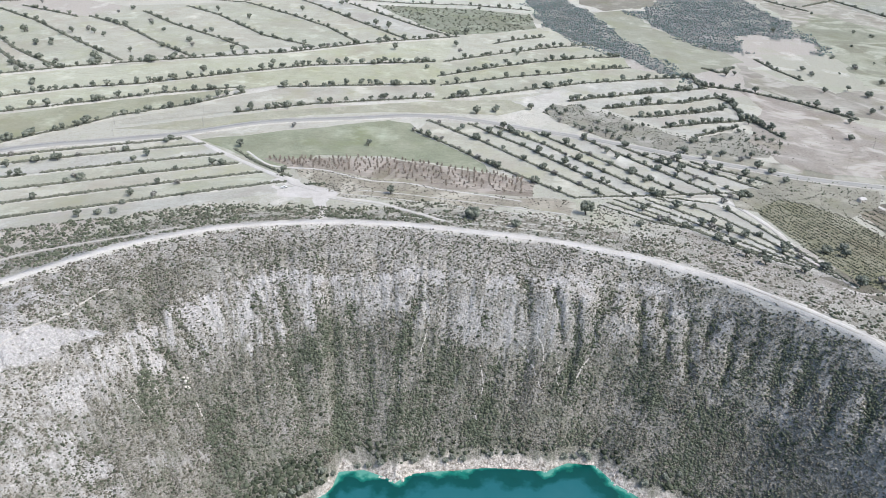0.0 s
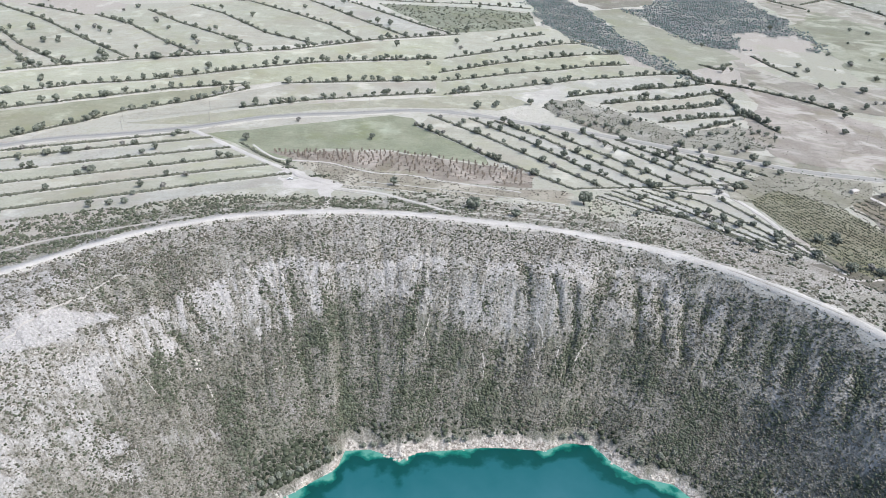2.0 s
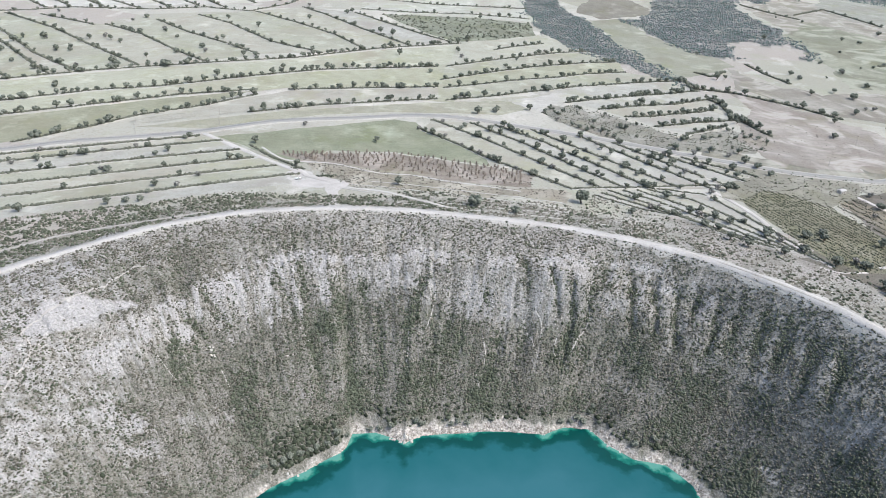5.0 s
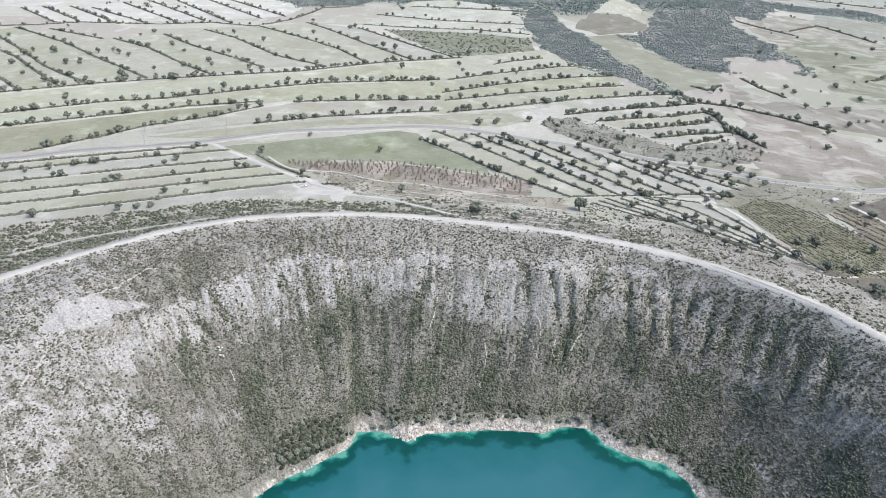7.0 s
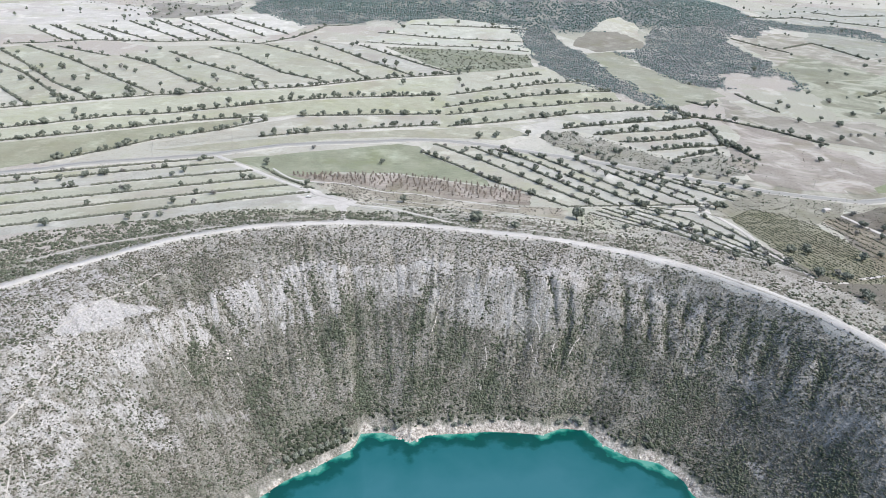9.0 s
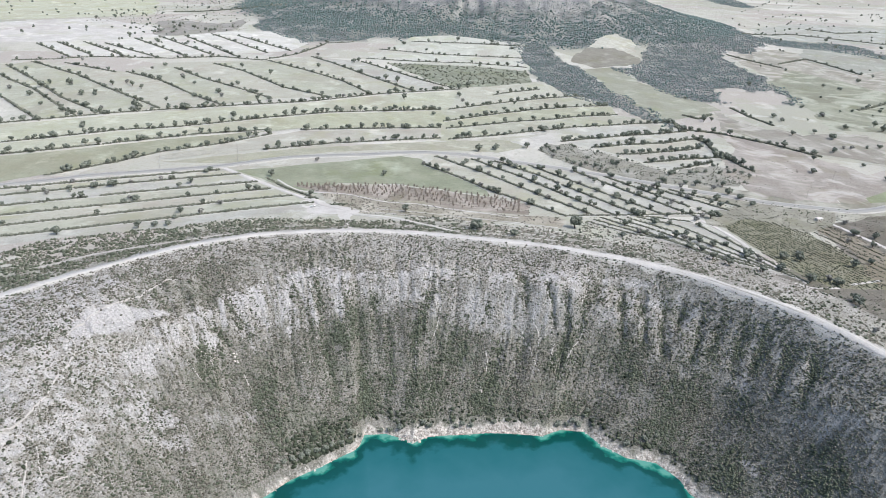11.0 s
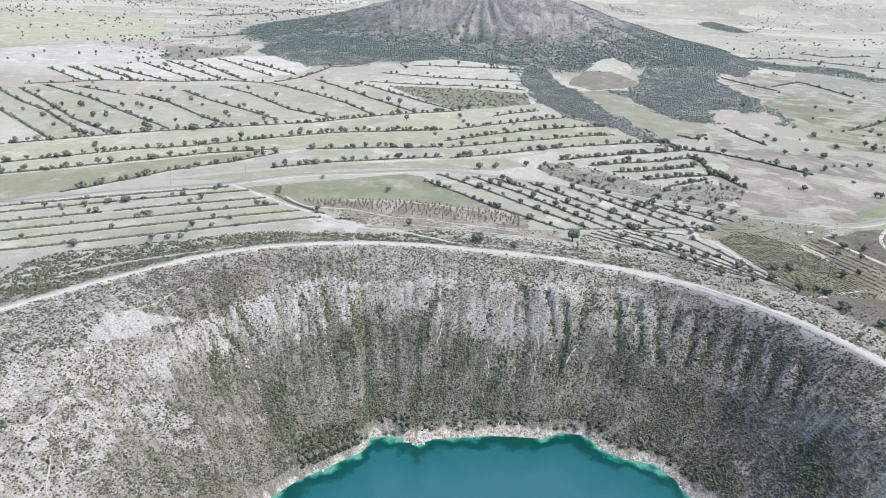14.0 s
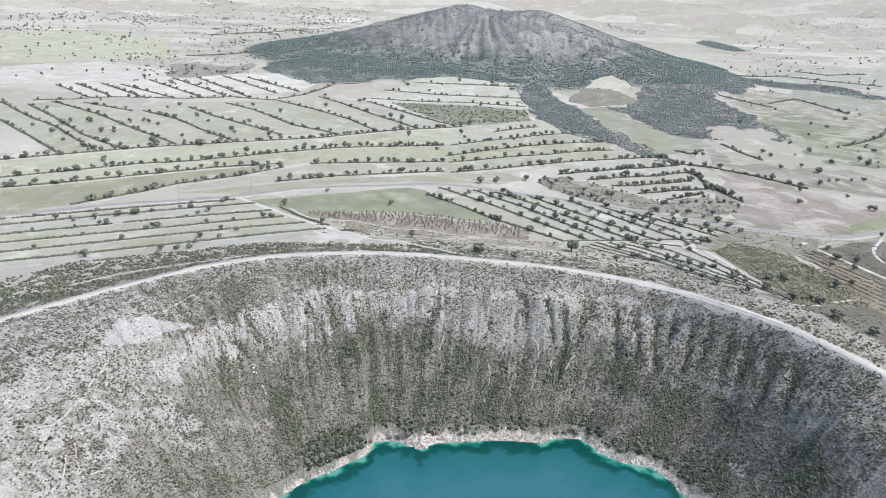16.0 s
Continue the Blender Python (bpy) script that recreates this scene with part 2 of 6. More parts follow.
GREEN_WEEDS = [(-105.4, 511.3), (-136.3, 528.7), (-109.8, 510.7), (-100, 512)]
BARE_PATCHES = [(-320.9, 352.5), (-290.6, 336.7), (-275.6, 386.1), (-345.8, 375.1), (-324.7, 368.4), (-295.9, 372.8), (-133.4, 434.3), (-118.9, 439.3), (-93.6, 482.8), (-81.6, 472.6), (-21.5, 472.1), (-1.5, 469.1)]
FIELDS = {}
FIELDS["join"] = [(-60, 918), (15, 955), (20, 900), (0, 762), (-60, 762)]
FIELDS["verge_field"] = [(-320, 625), (-220, 679), (-184, 697), (-119, 723), (-36, 754), (-7, 759), (40, 775), (72, 778), (90, 750), (50, 722), (-6, 720), (-75, 713), (-142, 692), (-178, 672), (-246, 631)]
FIELDS["upper_terrace"] = [(-5, 1075), (46, 1107), (130, 1165), (150, 1180), (190, 1085), (242, 1008), (206, 1068), (156, 1048), (109, 1017), (68, 989), (-12, 929)]
FIELDS["plain_east"] = [(610, 1560), (700, 1660), (779, 1708), (896, 1624), (1060, 1560), (940, 1300), (694, 1017), (643, 1032), (590, 1074), (606, 1164), (616, 1295), (612, 1426)]
FIELDS["pasture"] = [(262, 398), (300, 345), (330, 300), (520, 420), (560, 560), (440, 575), (350, 545), (330, 440)]
FIELDS["thicket"] = [(100, 742), (142, 778), (170, 756), (196, 732), (223, 705), (256, 686), (311, 718), (346, 698), (325, 648), (267, 639), (225, 638), (192, 650), (159, 670), (125, 700)]
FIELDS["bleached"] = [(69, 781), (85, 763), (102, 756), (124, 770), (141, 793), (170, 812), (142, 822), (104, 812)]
FIELDS["green"] = [(-229.8, 606.4), (-175.9, 632.3), (-64.4, 688.5), (-40.2, 680.8), (-31.1, 656.1), (-0.1, 624.1), (32.9, 581.1), (35.7, 562.9), (-55.4, 585.6), (-119.7, 580.3), (-132.7, 540.9), (-158.5, 547.8), (-191.2, 578.7)]
FIELDS["orchard"] = [(-162.5, 565.3), (-55.1, 582), (36.7, 559.6), (75.7, 543.1), (70.5, 510.5), (39.1, 510.7), (-2.9, 516.9), (-105, 546.7), (-134.3, 549.5)]
FIELDS["fallow"] = [(-133.6, 546.1), (-104.8, 545.3), (-2.9, 515.5), (39, 509.3), (99.6, 508.9), (94.1, 483.6), (37.7, 480.4), (-2.3, 479.9), (-82.7, 483.4)]
FIELDS["agave"] = [(252.8, 516.1), (284.1, 543.8), (306.4, 534.6), (329.2, 515), (342.5, 473.7), (345, 428.5), (343.3, 398.7), (292.5, 391.3), (280, 410.1), (264.6, 449.5)]
FIELDS["brown"] = [(335.9, 523.9), (360.6, 534.6), (387.3, 452.8), (347.6, 383.2), (346, 399.3), (344.4, 475.4)]
FIELDS["long"] = [(-586.1, 724.3), (-443.9, 815.3), (-326.7, 873.3), (-220.3, 926.1), (-114.8, 1005), (6.1, 1067), (-11.4, 939.8), (-178.5, 884.9), (-252.2, 841.6), (-350, 774.6), (-414.9, 748.4), (-496.2, 693), (-547, 661.6)]
FIELDS["olive"] = [(-514.9, 610), (-464.8, 635.5), (-376, 690.8), (-312.6, 730.9), (-237.8, 766.9), (-276.9, 709.1), (-331.9, 666.9), (-362.1, 626.6), (-411.8, 572.4), (-463.2, 527.4)]
FIELDS["pale_tongue"] = [(245.9, 1328), (322.4, 1361), (330.1, 1209), (380, 1117), (416.7, 1015), (354.8, 962.3), (293.4, 930.3), (269.3, 1068)]
FIELDS["tan_top"] = [(288.5, 1530), (323.1, 1607), (347.2, 1645), (378.8, 1665), (406.8, 1625), (400.6, 1527), (398.5, 1481), (350.3, 1542)]
FIELDS["tan_low"] = [(246.6, 1462), (287.7, 1525), (349.3, 1537), (397.3, 1476), (389.5, 1419), (345.8, 1387), (278.8, 1350), (240.3, 1395)]
FIELDS["centre"] = [(-107.9, 1538), (-22.2, 1557), (149.1, 1520), (127, 1417), (148.1, 1283), (29.1, 1309), (-86.3, 1302), (-185.8, 1312), (-156.7, 1429)]
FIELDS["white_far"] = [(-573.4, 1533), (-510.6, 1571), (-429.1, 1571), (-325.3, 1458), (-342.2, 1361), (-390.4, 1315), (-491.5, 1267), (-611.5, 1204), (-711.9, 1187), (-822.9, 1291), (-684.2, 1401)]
FIELDS["pink"] = [(-1068, 1498), (-987, 1592), (-878.3, 1655), (-706.9, 1584), (-652.9, 1447), (-695, 1397), (-830.1, 1304), (-920.4, 1262)]
FIELDS["greyslope"] = [(-739, 1666), (-687, 1701), (-568, 1671), (-540, 1737), (-520, 1630), (-533, 1555), (-562, 1519), (-650, 1439)]
FIELDS["darkgreen"] = [(-142.4, 1284), (28.9, 1295), (130.2, 1272), (132, 1166), (46.3, 1107), (-1.8, 1085), (-56.3, 1150)]
FIELDS["rosy"] = [(359.4, 892), (393.8, 847.9), (449.1, 790), (462.6, 753.6), (522.2, 692.5), (491.5, 637.8), (400.3, 606.4), (326.3, 608.4), (313.8, 662.7), (321.4, 726.1), (359, 772.1)]
FIELDS["dun"] = [(403.9, 1004), (441.4, 909.2), (491.1, 886.6), (583.8, 905.4), (610, 849.4), (559.8, 759.6), (475.7, 781.8), (424.7, 824.3), (377.4, 895.8)]
FIELDS["meadow"] = [(695.7, 1416), (765.4, 1308), (797.1, 1185), (648.4, 918.2), (544.8, 930.6), (579.6, 1138), (589.6, 1268)]
FIELDS["lawn"] = [(443.1, 629.1), (510.2, 671.2), (485.5, 627.1), (441.5, 613.7)]
FIELDS["far_strip"] = [(878.5, 2148), (1134, 2368), (1430, 2317), (1166, 1844), (1020, 1921), (812.2, 1884)]
FIELDS["far_strip2"] = [(887, 1800), (1063, 1661), (964.7, 1485), (816.5, 1412), (795.4, 1589)]
FIELDS["left_meadow"] = [(-1496, 2185), (-1404, 2429), (-979.8, 2275), (-786, 1786), (-912.6, 1667), (-1101, 1552)]
FIELDS["stubble_band"] = [(-540.1, 650.4), (-491, 683.3), (-410.2, 737.5), (-345.9, 763.2), (-249, 828.5), (-237, 779.1), (-317.1, 744.4), (-381.2, 703.3), (-470.8, 646.5), (-521.3, 620.3)]
FIELDS["grass_band"] = [(-249, 828.5), (-176.1, 870.7), (-24.9, 917.3), (-10.4, 872.4), (-22.4, 829.1), (-200.3, 785.8), (-234.2, 767.5)]
FIELDS["tan_band"] = [(-273.8, 699), (-229.4, 747.8), (-197.9, 774), (-22.1, 816.2), (-16.4, 777.5), (-152.7, 730.1), (-222.8, 691.6), (-314.4, 638), (-334.8, 639.8)]
FIELDS["roadside"] = [(242, 548), (298.3, 583.1), (366, 571.9), (386.9, 575.5), (365.3, 538.6), (328.4, 513.3), (305.7, 532.8), (283.4, 542), (252.2, 514.4), (235.4, 517.6)]
FIELDS["ridge_white"] = [(-657, 3612), (-584.8, 3671), (-496.3, 3670), (-459.8, 3496), (-596.7, 3389)]
FIELDS["ridge_pale"] = [(-692, 2951), (-581.6, 3146), (-561.1, 3029), (-601.1, 2857)]
WOODS = {}
WOODS["ridge"] = [(1074, 3231), (1180, 3374), (1200, 3164), (1189, 2918), (1110, 2841), (1052, 3019)]
WOODS["gully"] = [(109.4, 1513), (189.3, 1529), (235.8, 1339), (262.5, 1193), (284.5, 1049), (317.9, 924.8), (337, 887.3), (286.8, 903.9), (243.2, 984.7), (191.5, 1069), (149.3, 1182), (133.4, 1312)]
WOODS["foot"] = [(-480, 1609), (-500, 1700), (-397.6, 1800), (-166.2, 1662), (17.6, 1627), (164.2, 1546), (109.7, 1517), (-22.8, 1578), (-101.6, 1543), (-229.1, 1500), (-325.3, 1458), (-442.2, 1569)]
WOODS["east"] = [(385, 1411), (307, 1344), (329, 1255), (349, 1155), (378, 1094), (415, 1070), (442, 1076), (452, 1148), (477, 1205), (512, 1229), (522, 1168), (572, 1200), (570, 1121), (563, 1080), (587, 1090), (594, 1160), (606, 1266), (602, 1361), (602, 1463), (601, 1554), (640, 1633), (684, 1617), (750, 1740), (828, 1843), (780, 1990), (571, 1770), (448, 1619)]
WOODS["tail"] = [(834, 1940), (886, 1907), (957, 1888), (1045, 1875), (1056, 1748), (1072, 1681), (1033, 1626), (975, 1676), (920, 1741), (847, 1776), (794, 1796)]
LONE_TREES = [(-74.6, 611.5), (107.7, 479.5), (517.3, 825.6), (528.6, 827.8), (493.8, 804.2), (448.7, 763.6), (423.4, 709.9), (491.7, 961.9), (-221.7, 473), (-213.1, 500.2), (-239.7, 474.2), (-153.8, 653.4), (-462.8, 749), (-200.6, 545.3), (-192.7, 546.3), (-446.1, 1047), (-530.7, 919.3), (-589.8, 969.6), (-547.1, 911.6), (-188.8, 593.3), (-319.9, 417.4), (-247.4, 437), (-237, 440), (-259.7, 432.3), (503.2, 695.6), (508.2, 692.1), (504.3, 749.2), (688, 1252), (1009, 1653), (573.5, 936.5), (577.6, 1018), (472.8, 882.9), (279.2, 627.5), (323.5, 691), (-35.7, 659.3), (13.2, 675.1)]
LANE_TREES = [(294.5, 454), (296.7, 404.7), (300, 397.1), (373.8, 515.3), (390.8, 510.8), (377.1, 489.7), (296.4, 367), (296.3, 358.3), (313.1, 341.1), (282.3, 314.2), (277.2, 396.5), (334.4, 438.8), (353.3, 449), (245.8, 408.7), (379.5, 544.2), (-401.2, 519.8), (-381.5, 514.8), (-363.3, 523.9), (-344.1, 507.8), (-346.4, 536.9), (-331.4, 542.4), (-293.8, 566.6), (-269.5, 549.4), (-261.5, 560.4), (-258.2, 596.5), (-299.5, 508.3), (-292.6, 505.3), (137.8, 692.3), (116, 712.8), (86.9, 746.3), (50, 739.5), (289.8, 611.6), (292.2, 637.9), (298.2, 599.7), (260.4, 578.2), (304.1, 582.3), (240.6, 593.4), (220.2, 574.7), (228.2, 641.2), (243.9, 627.4), (208.4, 587.6), (262.8, 636.8), (239.2, 538.7), (229.8, 526.6), (247.2, 536.8)]
LANE_TREES += [(172.4, 561.9), (172.1, 534.1), (164, 579.5), (186.1, 510.3), (164.8, 478.6), (145.8, 464.2), (214, 466.6), (210.9, 425.8), (221.5, 414.3), (202.5, 471.6), (195.5, 474.8), (359.8, 498.1), (289.2, 441.8), (278.4, 446), (247.6, 444.9), (252.6, 431.9), (158.2, 614.3), (151, 627.6), (129.7, 592.9), (-226.9, 875), (-62.4, 909.2), (-138.5, 900.7), (88.2, 982.6), (124.9, 1035), (135.6, 1046), (462.9, 595.6), (-42.8, 496.5), (-137.3, 534.8), (325.8, 739.4), (305.9, 711), (335.4, 746.4)]
SHORE_TREES = [(-42.8, 289.9), (-36.8, 290.7), (-29.8, 290.5), (-61.6, 276), (-67, 272.2), (-72.4, 268.3), (-75.8, 265.2), (-81.1, 261.9), (-86.3, 258.8), (-89.6, 255.5), (-94.7, 252.3), (-99.7, 249), (-102.5, 244.4), (35.1, 301.1), (12.5, 297.4), (8.4, 295.7), (18.8, 297.5), (90.7, 306.9), (86.5, 305.8), (101.5, 313.1), (99.3, 310.1), (94.9, 305.4), (80, 304.1), (136.1, 287.5), (144.2, 288.8), (124, 285.5), (-56.2, 281.6), (-62, 279.5), (-14.4, 294.1), (-10.2, 293.9)]
POLES = [(-311.2, 605.5), (-239.5, 641.9), (-89.5, 718.1), (-451, 543.9), (-320.6, 630.2), (-249.3, 674.6), (-170.2, 700.4), (435.6, 685.2), (375, 616.9)]
PICKUP = [(-128.1, 498.8)]
HUT = [(356.7, 550.1)]
PARKING = [(-141.6, 520), (-131.3, 531.3), (-121.2, 519.4), (-102.3, 497.2), (-94.8, 481.5), (-108.5, 478.1), (-129.1, 485.6)]


# ---- materials ----
def material(name, colours, scales=(0.03, 0.6), rough=0.9, bump=0.0, bump_scale=2.0, stretch=(1, 1, 1), island=0.0, gloss=0.2, mix=0.5):
    """A surface whose colour runs over a ramp by two scales of noise; island: how far whole pieces differ from one another."""
    m = bpy.data.materials.new(name)
    m.use_nodes = True
    n, l = m.node_tree.nodes, m.node_tree.links
    b = n["Principled BSDF"]
    b.inputs["Roughness"].default_value, b.inputs["Specular IOR Level"].default_value = rough, gloss
    co, mp = n.new("ShaderNodeTexCoord"), n.new("ShaderNodeMapping")
    mp.inputs["Scale"].default_value = stretch
    l.new(co.outputs["Object"], mp.inputs["Vector"])
    parts = []
    for s in scales:
        t = n.new("ShaderNodeTexNoise")
        t.inputs["Scale"].default_value, t.inputs["Detail"].default_value, t.inputs["Roughness"].default_value = s, 7, 0.72
        l.new(mp.outputs[0], t.inputs["Vector"])
        parts.append(t.outputs["Fac"])
    mx = n.new("ShaderNodeMix")
    mx.inputs["Factor"].default_value = mix
    l.new(parts[0], mx.inputs["A"]), l.new(parts[1], mx.inputs["B"])
    value = mx.outputs["Result"]
    if island:
        g, mi = n.new("ShaderNodeNewGeometry"), n.new("ShaderNodeMix")
        mi.inputs["Factor"].default_value = island
        l.new(value, mi.inputs["A"]), l.new(g.outputs["Random Per Island"], mi.inputs["B"])
        value = mi.outputs["Result"]
    ramp = n.new("ShaderNodeValToRGB")
    lo, hi = (0.12, 0.88) if island > 0.5 else (0.33, 0.67)
    ramp.color_ramp.elements[0].position, ramp.color_ramp.elements[1].position = lo, hi
    for k in range(len(colours) - 2):
        ramp.color_ramp.elements.new(lo + (hi - lo) * (k + 1) / (len(colours) - 1))
    for e, c in zip(ramp.color_ramp.elements, colours):
        e.color = (*c, 1)
    l.new(value, ramp.inputs["Fac"]), l.new(ramp.outputs["Color"], b.inputs["Base Color"])
    if bump:
        t, bp = n.new("ShaderNodeTexNoise"), n.new("ShaderNodeBump")
        t.inputs["Scale"].default_value, t.inputs["Detail"].default_value = bump_scale, 6
        bp.inputs["Strength"].default_value, bp.inputs["Distance"].default_value = bump, 1.0
        l.new(mp.outputs[0], t.inputs["Vector"]), l.new(t.outputs["Fac"], bp.inputs["Height"]), l.new(bp.outputs["Normal"], b.inputs["Normal"])
    return m


def noise_ramp(n, l, vector, scale, low, high, detail=6, rough=0.65):
    t, r = n.new("ShaderNodeTexNoise"), n.new("ShaderNodeMapRange")
    t.inputs["Scale"].default_value, t.inputs["Detail"].default_value, t.inputs["Roughness"].default_value = scale, detail, rough
    r.inputs["From Min"].default_value, r.inputs["From Max"].default_value = low, high
    l.new(vector, t.inputs["Vector"]), l.new(t.outputs["Fac"], r.inputs["Value"])
    return r.outputs["Result"]


def blend(n, l, fac, a, b):
    m = n.new("ShaderNodeMix")
    m.data_type = "RGBA"
    if isinstance(fac, float):
        m.inputs[0].default_value = fac
    else:
        l.new(fac, m.inputs[0])
    for v, s in ((a, m.inputs[6]), (b, m.inputs[7])):
        if isinstance(v, tuple):
            s.default_value = (*v, 1)
        else:
            l.new(v, s)
    return m.outputs[2]


def ground_material():
    """Pale dry farmland, grey tuff on the crater's cliffs, brown litter under scrub and white crust at the shore, by what covers the ground."""
    m = bpy.data.materials.new("ground")
    m.use_nodes = True
    n, l = m.node_tree.nodes, m.node_tree.links
    b = n["Principled BSDF"]
    b.inputs["Roughness"].default_value, b.inputs["Specular IOR Level"].default_value = 0.95, 0.15
    co = n.new("ShaderNodeTexCoord").outputs["Object"]
    cover = n.new("ShaderNodeVertexColor")
    cover.layer_name = "cover"
    sep = n.new("ShaderNodeSeparateColor")
    l.new(cover.outputs["Color"], sep.inputs[0])
    patch = n.new("ShaderNodeTexVoronoi")
    mp = n.new("ShaderNodeMapping")
    mp.inputs["Scale"].default_value, mp.inputs["Rotation"].default_value = (0.0036, 0.0085, 0.0), (0, 0, radians(14))
    l.new(co, mp.inputs["Vector"]), l.new(mp.outputs[0], patch.inputs["Vector"])
    patch.inputs["Scale"].default_value = 1.0
    pick = n.new("ShaderNodeSeparateColor")
    l.new(patch.outputs["Color"], pick.inputs[0])
    farm = blend(n, l, pick.outputs[0], (0.34, 0.338, 0.278), (0.51, 0.495, 0.445))
    tone = n.new("ShaderNodeMath")
    tone.operation, tone.inputs[1].default_value = "GREATER_THAN", 0.72
    l.new(pick.outputs[1], tone.inputs[0])
    farm = blend(n, l, tone.outputs[0], farm, (0.39, 0.362, 0.325))
    soft = n.new("ShaderNodeMapping")
    soft.inputs["Scale"].default_value, soft.inputs["Rotation"].default_value = (0.8, 0.55, 1), (0, 0, radians(-20))
    l.new(co, soft.inputs["Vector"])
    farm = blend(n, l, noise_ramp(n, l, soft.outputs[0], 0.010, 0.50, 0.76), farm, (0.36, 0.33, 0.295))
    farm = blend(n, l, noise_ramp(n, l, soft.outputs[0], 0.019, 0.52, 0.78), farm, (0.335, 0.35, 0.26))
    farm = blend(n, l, noise_ramp(n, l, soft.outputs[0], 0.035, 0.55, 0.72, 7), farm, (0.54, 0.525, 0.48))
    farm = blend(n, l, noise_ramp(n, l, co, 0.3, 0.50, 0.85, 8, 0.75), farm, (0.24, 0.235, 0.18))
    rock = blend(n, l, noise_ramp(n, l, co, 0.6, 0.36, 0.62, 8, 0.75), (0.25, 0.244, 0.236), (0.52, 0.505, 0.487))
    rock = blend(n, l, noise_ramp(n, l, co, 0.05, 0.5, 0.75), rock, (0.44, 0.426, 0.414))
    litter = blend(n, l, noise_ramp(n, l, co, 1.0, 0.43, 0.59, 8, 0.8), (0.075, 0.074, 0.056), (0.33, 0.314, 0.278))
    litter = blend(n, l, noise_ramp(n, l, co, 0.045, 0.48, 0.75), litter, (0.115, 0.13, 0.087))
    litter = blend(n, l, noise_ramp(n, l, co, 0.09, 0.58, 0.85), litter, (0.19, 0.173, 0.148))
    speck = noise_ramp(n, l, co, 1.5, 0.50, 0.56, 6, 0.75)
    thick = n.new("ShaderNodeMath")
    thick.operation = "MULTIPLY"
    thick.inputs[1].default_value = 0.4
    l.new(speck, thick.inputs[0])
    faint = n.new("ShaderNodeMath")
    faint.operation, faint.inputs[1].default_value = "MULTIPLY", 0.22
    l.new(speck, faint.inputs[0])
    rock = blend(n, l, faint.outputs[0], rock, (0.12, 0.12, 0.09))
    litter = blend(n, l, thick.outputs[0], litter, (0.085, 0.092, 0.063))
    crust = blend(n, l, noise_ramp(n, l, co, 0.45, 0.40, 0.60, 8, 0.78), (0.17, 0.15, 0.125), (0.60, 0.56, 0.51))
    wall = n.new("ShaderNodeAttribute")
    wall.attribute_name = "wall"
    place = n.new("ShaderNodeSeparateXYZ")
    l.new(wall.outputs["Vector"], place.inputs[0])
    flute_map = n.new("ShaderNodeMapping")
    flute_map.inputs["Scale"].default_value = (1.0, 0.26, 0.0)
    l.new(wall.outputs["Vector"], flute_map.inputs["Vector"])
    flute = n.new("ShaderNodeTexNoise")
    flute.inputs["Scale"].default_value, flute.inputs["Detail"].default_value, flute.inputs["Roughness"].default_value, flute.inputs["Distortion"].default_value = 0.30, 6, 0.68, 0.9
    l.new(flute_map.outputs[0], flute.inputs["Vector"])
    shift, sharp = n.new("ShaderNodeMath"), n.new("ShaderNodeMapRange")
    shift.operation, shift.inputs[1].default_value = "MULTIPLY_ADD", 2.6
    l.new(flute.outputs["Fac"], shift.inputs[0]), l.new(sep.outputs[0], shift.inputs[2])
    sharp.inputs["From Min"].default_value, sharp.inputs["From Max"].default_value = 1.42, 2.0
    l.new(shift.outputs[0], sharp.inputs["Value"])
    earth = blend(n, l, noise_ramp(n, l, co, 0.7, 0.38, 0.62, 8, 0.75), (0.165, 0.157, 0.135), (0.55, 0.53, 0.50))
    earth = blend(n, l, noise_ramp(n, l, co, 1.1, 0.50, 0.60, 6, 0.75), earth, (0.135, 0.132, 0.102))
    earth = blend(n, l, noise_ramp(n, l, co, 0.05, 0.52, 0.75), earth, (0.25, 0.236, 0.20))
    open_soil = n.new("ShaderNodeAttribute")
    open_soil.attribute_name = "open_soil"
    litter = blend(n, l, open_soil.outputs["Fac"], litter, earth)
    c = blend(n, l, sep.outputs[1], farm, litter)
    steep = n.new("ShaderNodeMath")
    steep.operation = "MULTIPLY"
    l.new(sharp.outputs["Result"], steep.inputs[0]), l.new(sep.outputs[0], steep.inputs[1])
    gain = n.new("ShaderNodeMath")
    gain.operation, gain.use_clamp, gain.inputs[1].default_value = "MULTIPLY", True, 1.35
    l.new(steep.outputs[0], gain.inputs[0])
    c = blend(n, l, gain.outputs[0], c, rock)
    c = blend(n, l, sep.outputs[2], c, crust)
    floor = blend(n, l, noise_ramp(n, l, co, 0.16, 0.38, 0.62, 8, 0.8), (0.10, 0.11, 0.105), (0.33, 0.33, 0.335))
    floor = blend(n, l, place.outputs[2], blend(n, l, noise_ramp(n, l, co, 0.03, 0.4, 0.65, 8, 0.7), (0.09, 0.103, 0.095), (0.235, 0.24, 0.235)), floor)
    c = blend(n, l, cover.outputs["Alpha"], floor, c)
    l.new(c, b.inputs["Base Color"])
    t, bp = n.new("ShaderNodeTexNoise"), n.new("ShaderNodeBump")
    t.inputs["Scale"].default_value, t.inputs["Detail"].default_value = 0.6, 7
    bp.inputs["Strength"].default_value, bp.inputs["Distance"].default_value = 0.9, 1.4
    l.new(co, t.inputs["Vector"]), l.new(t.outputs["Fac"], bp.inputs["Height"]), l.new(bp.outputs["Normal"], b.inputs["Normal"])
    return m


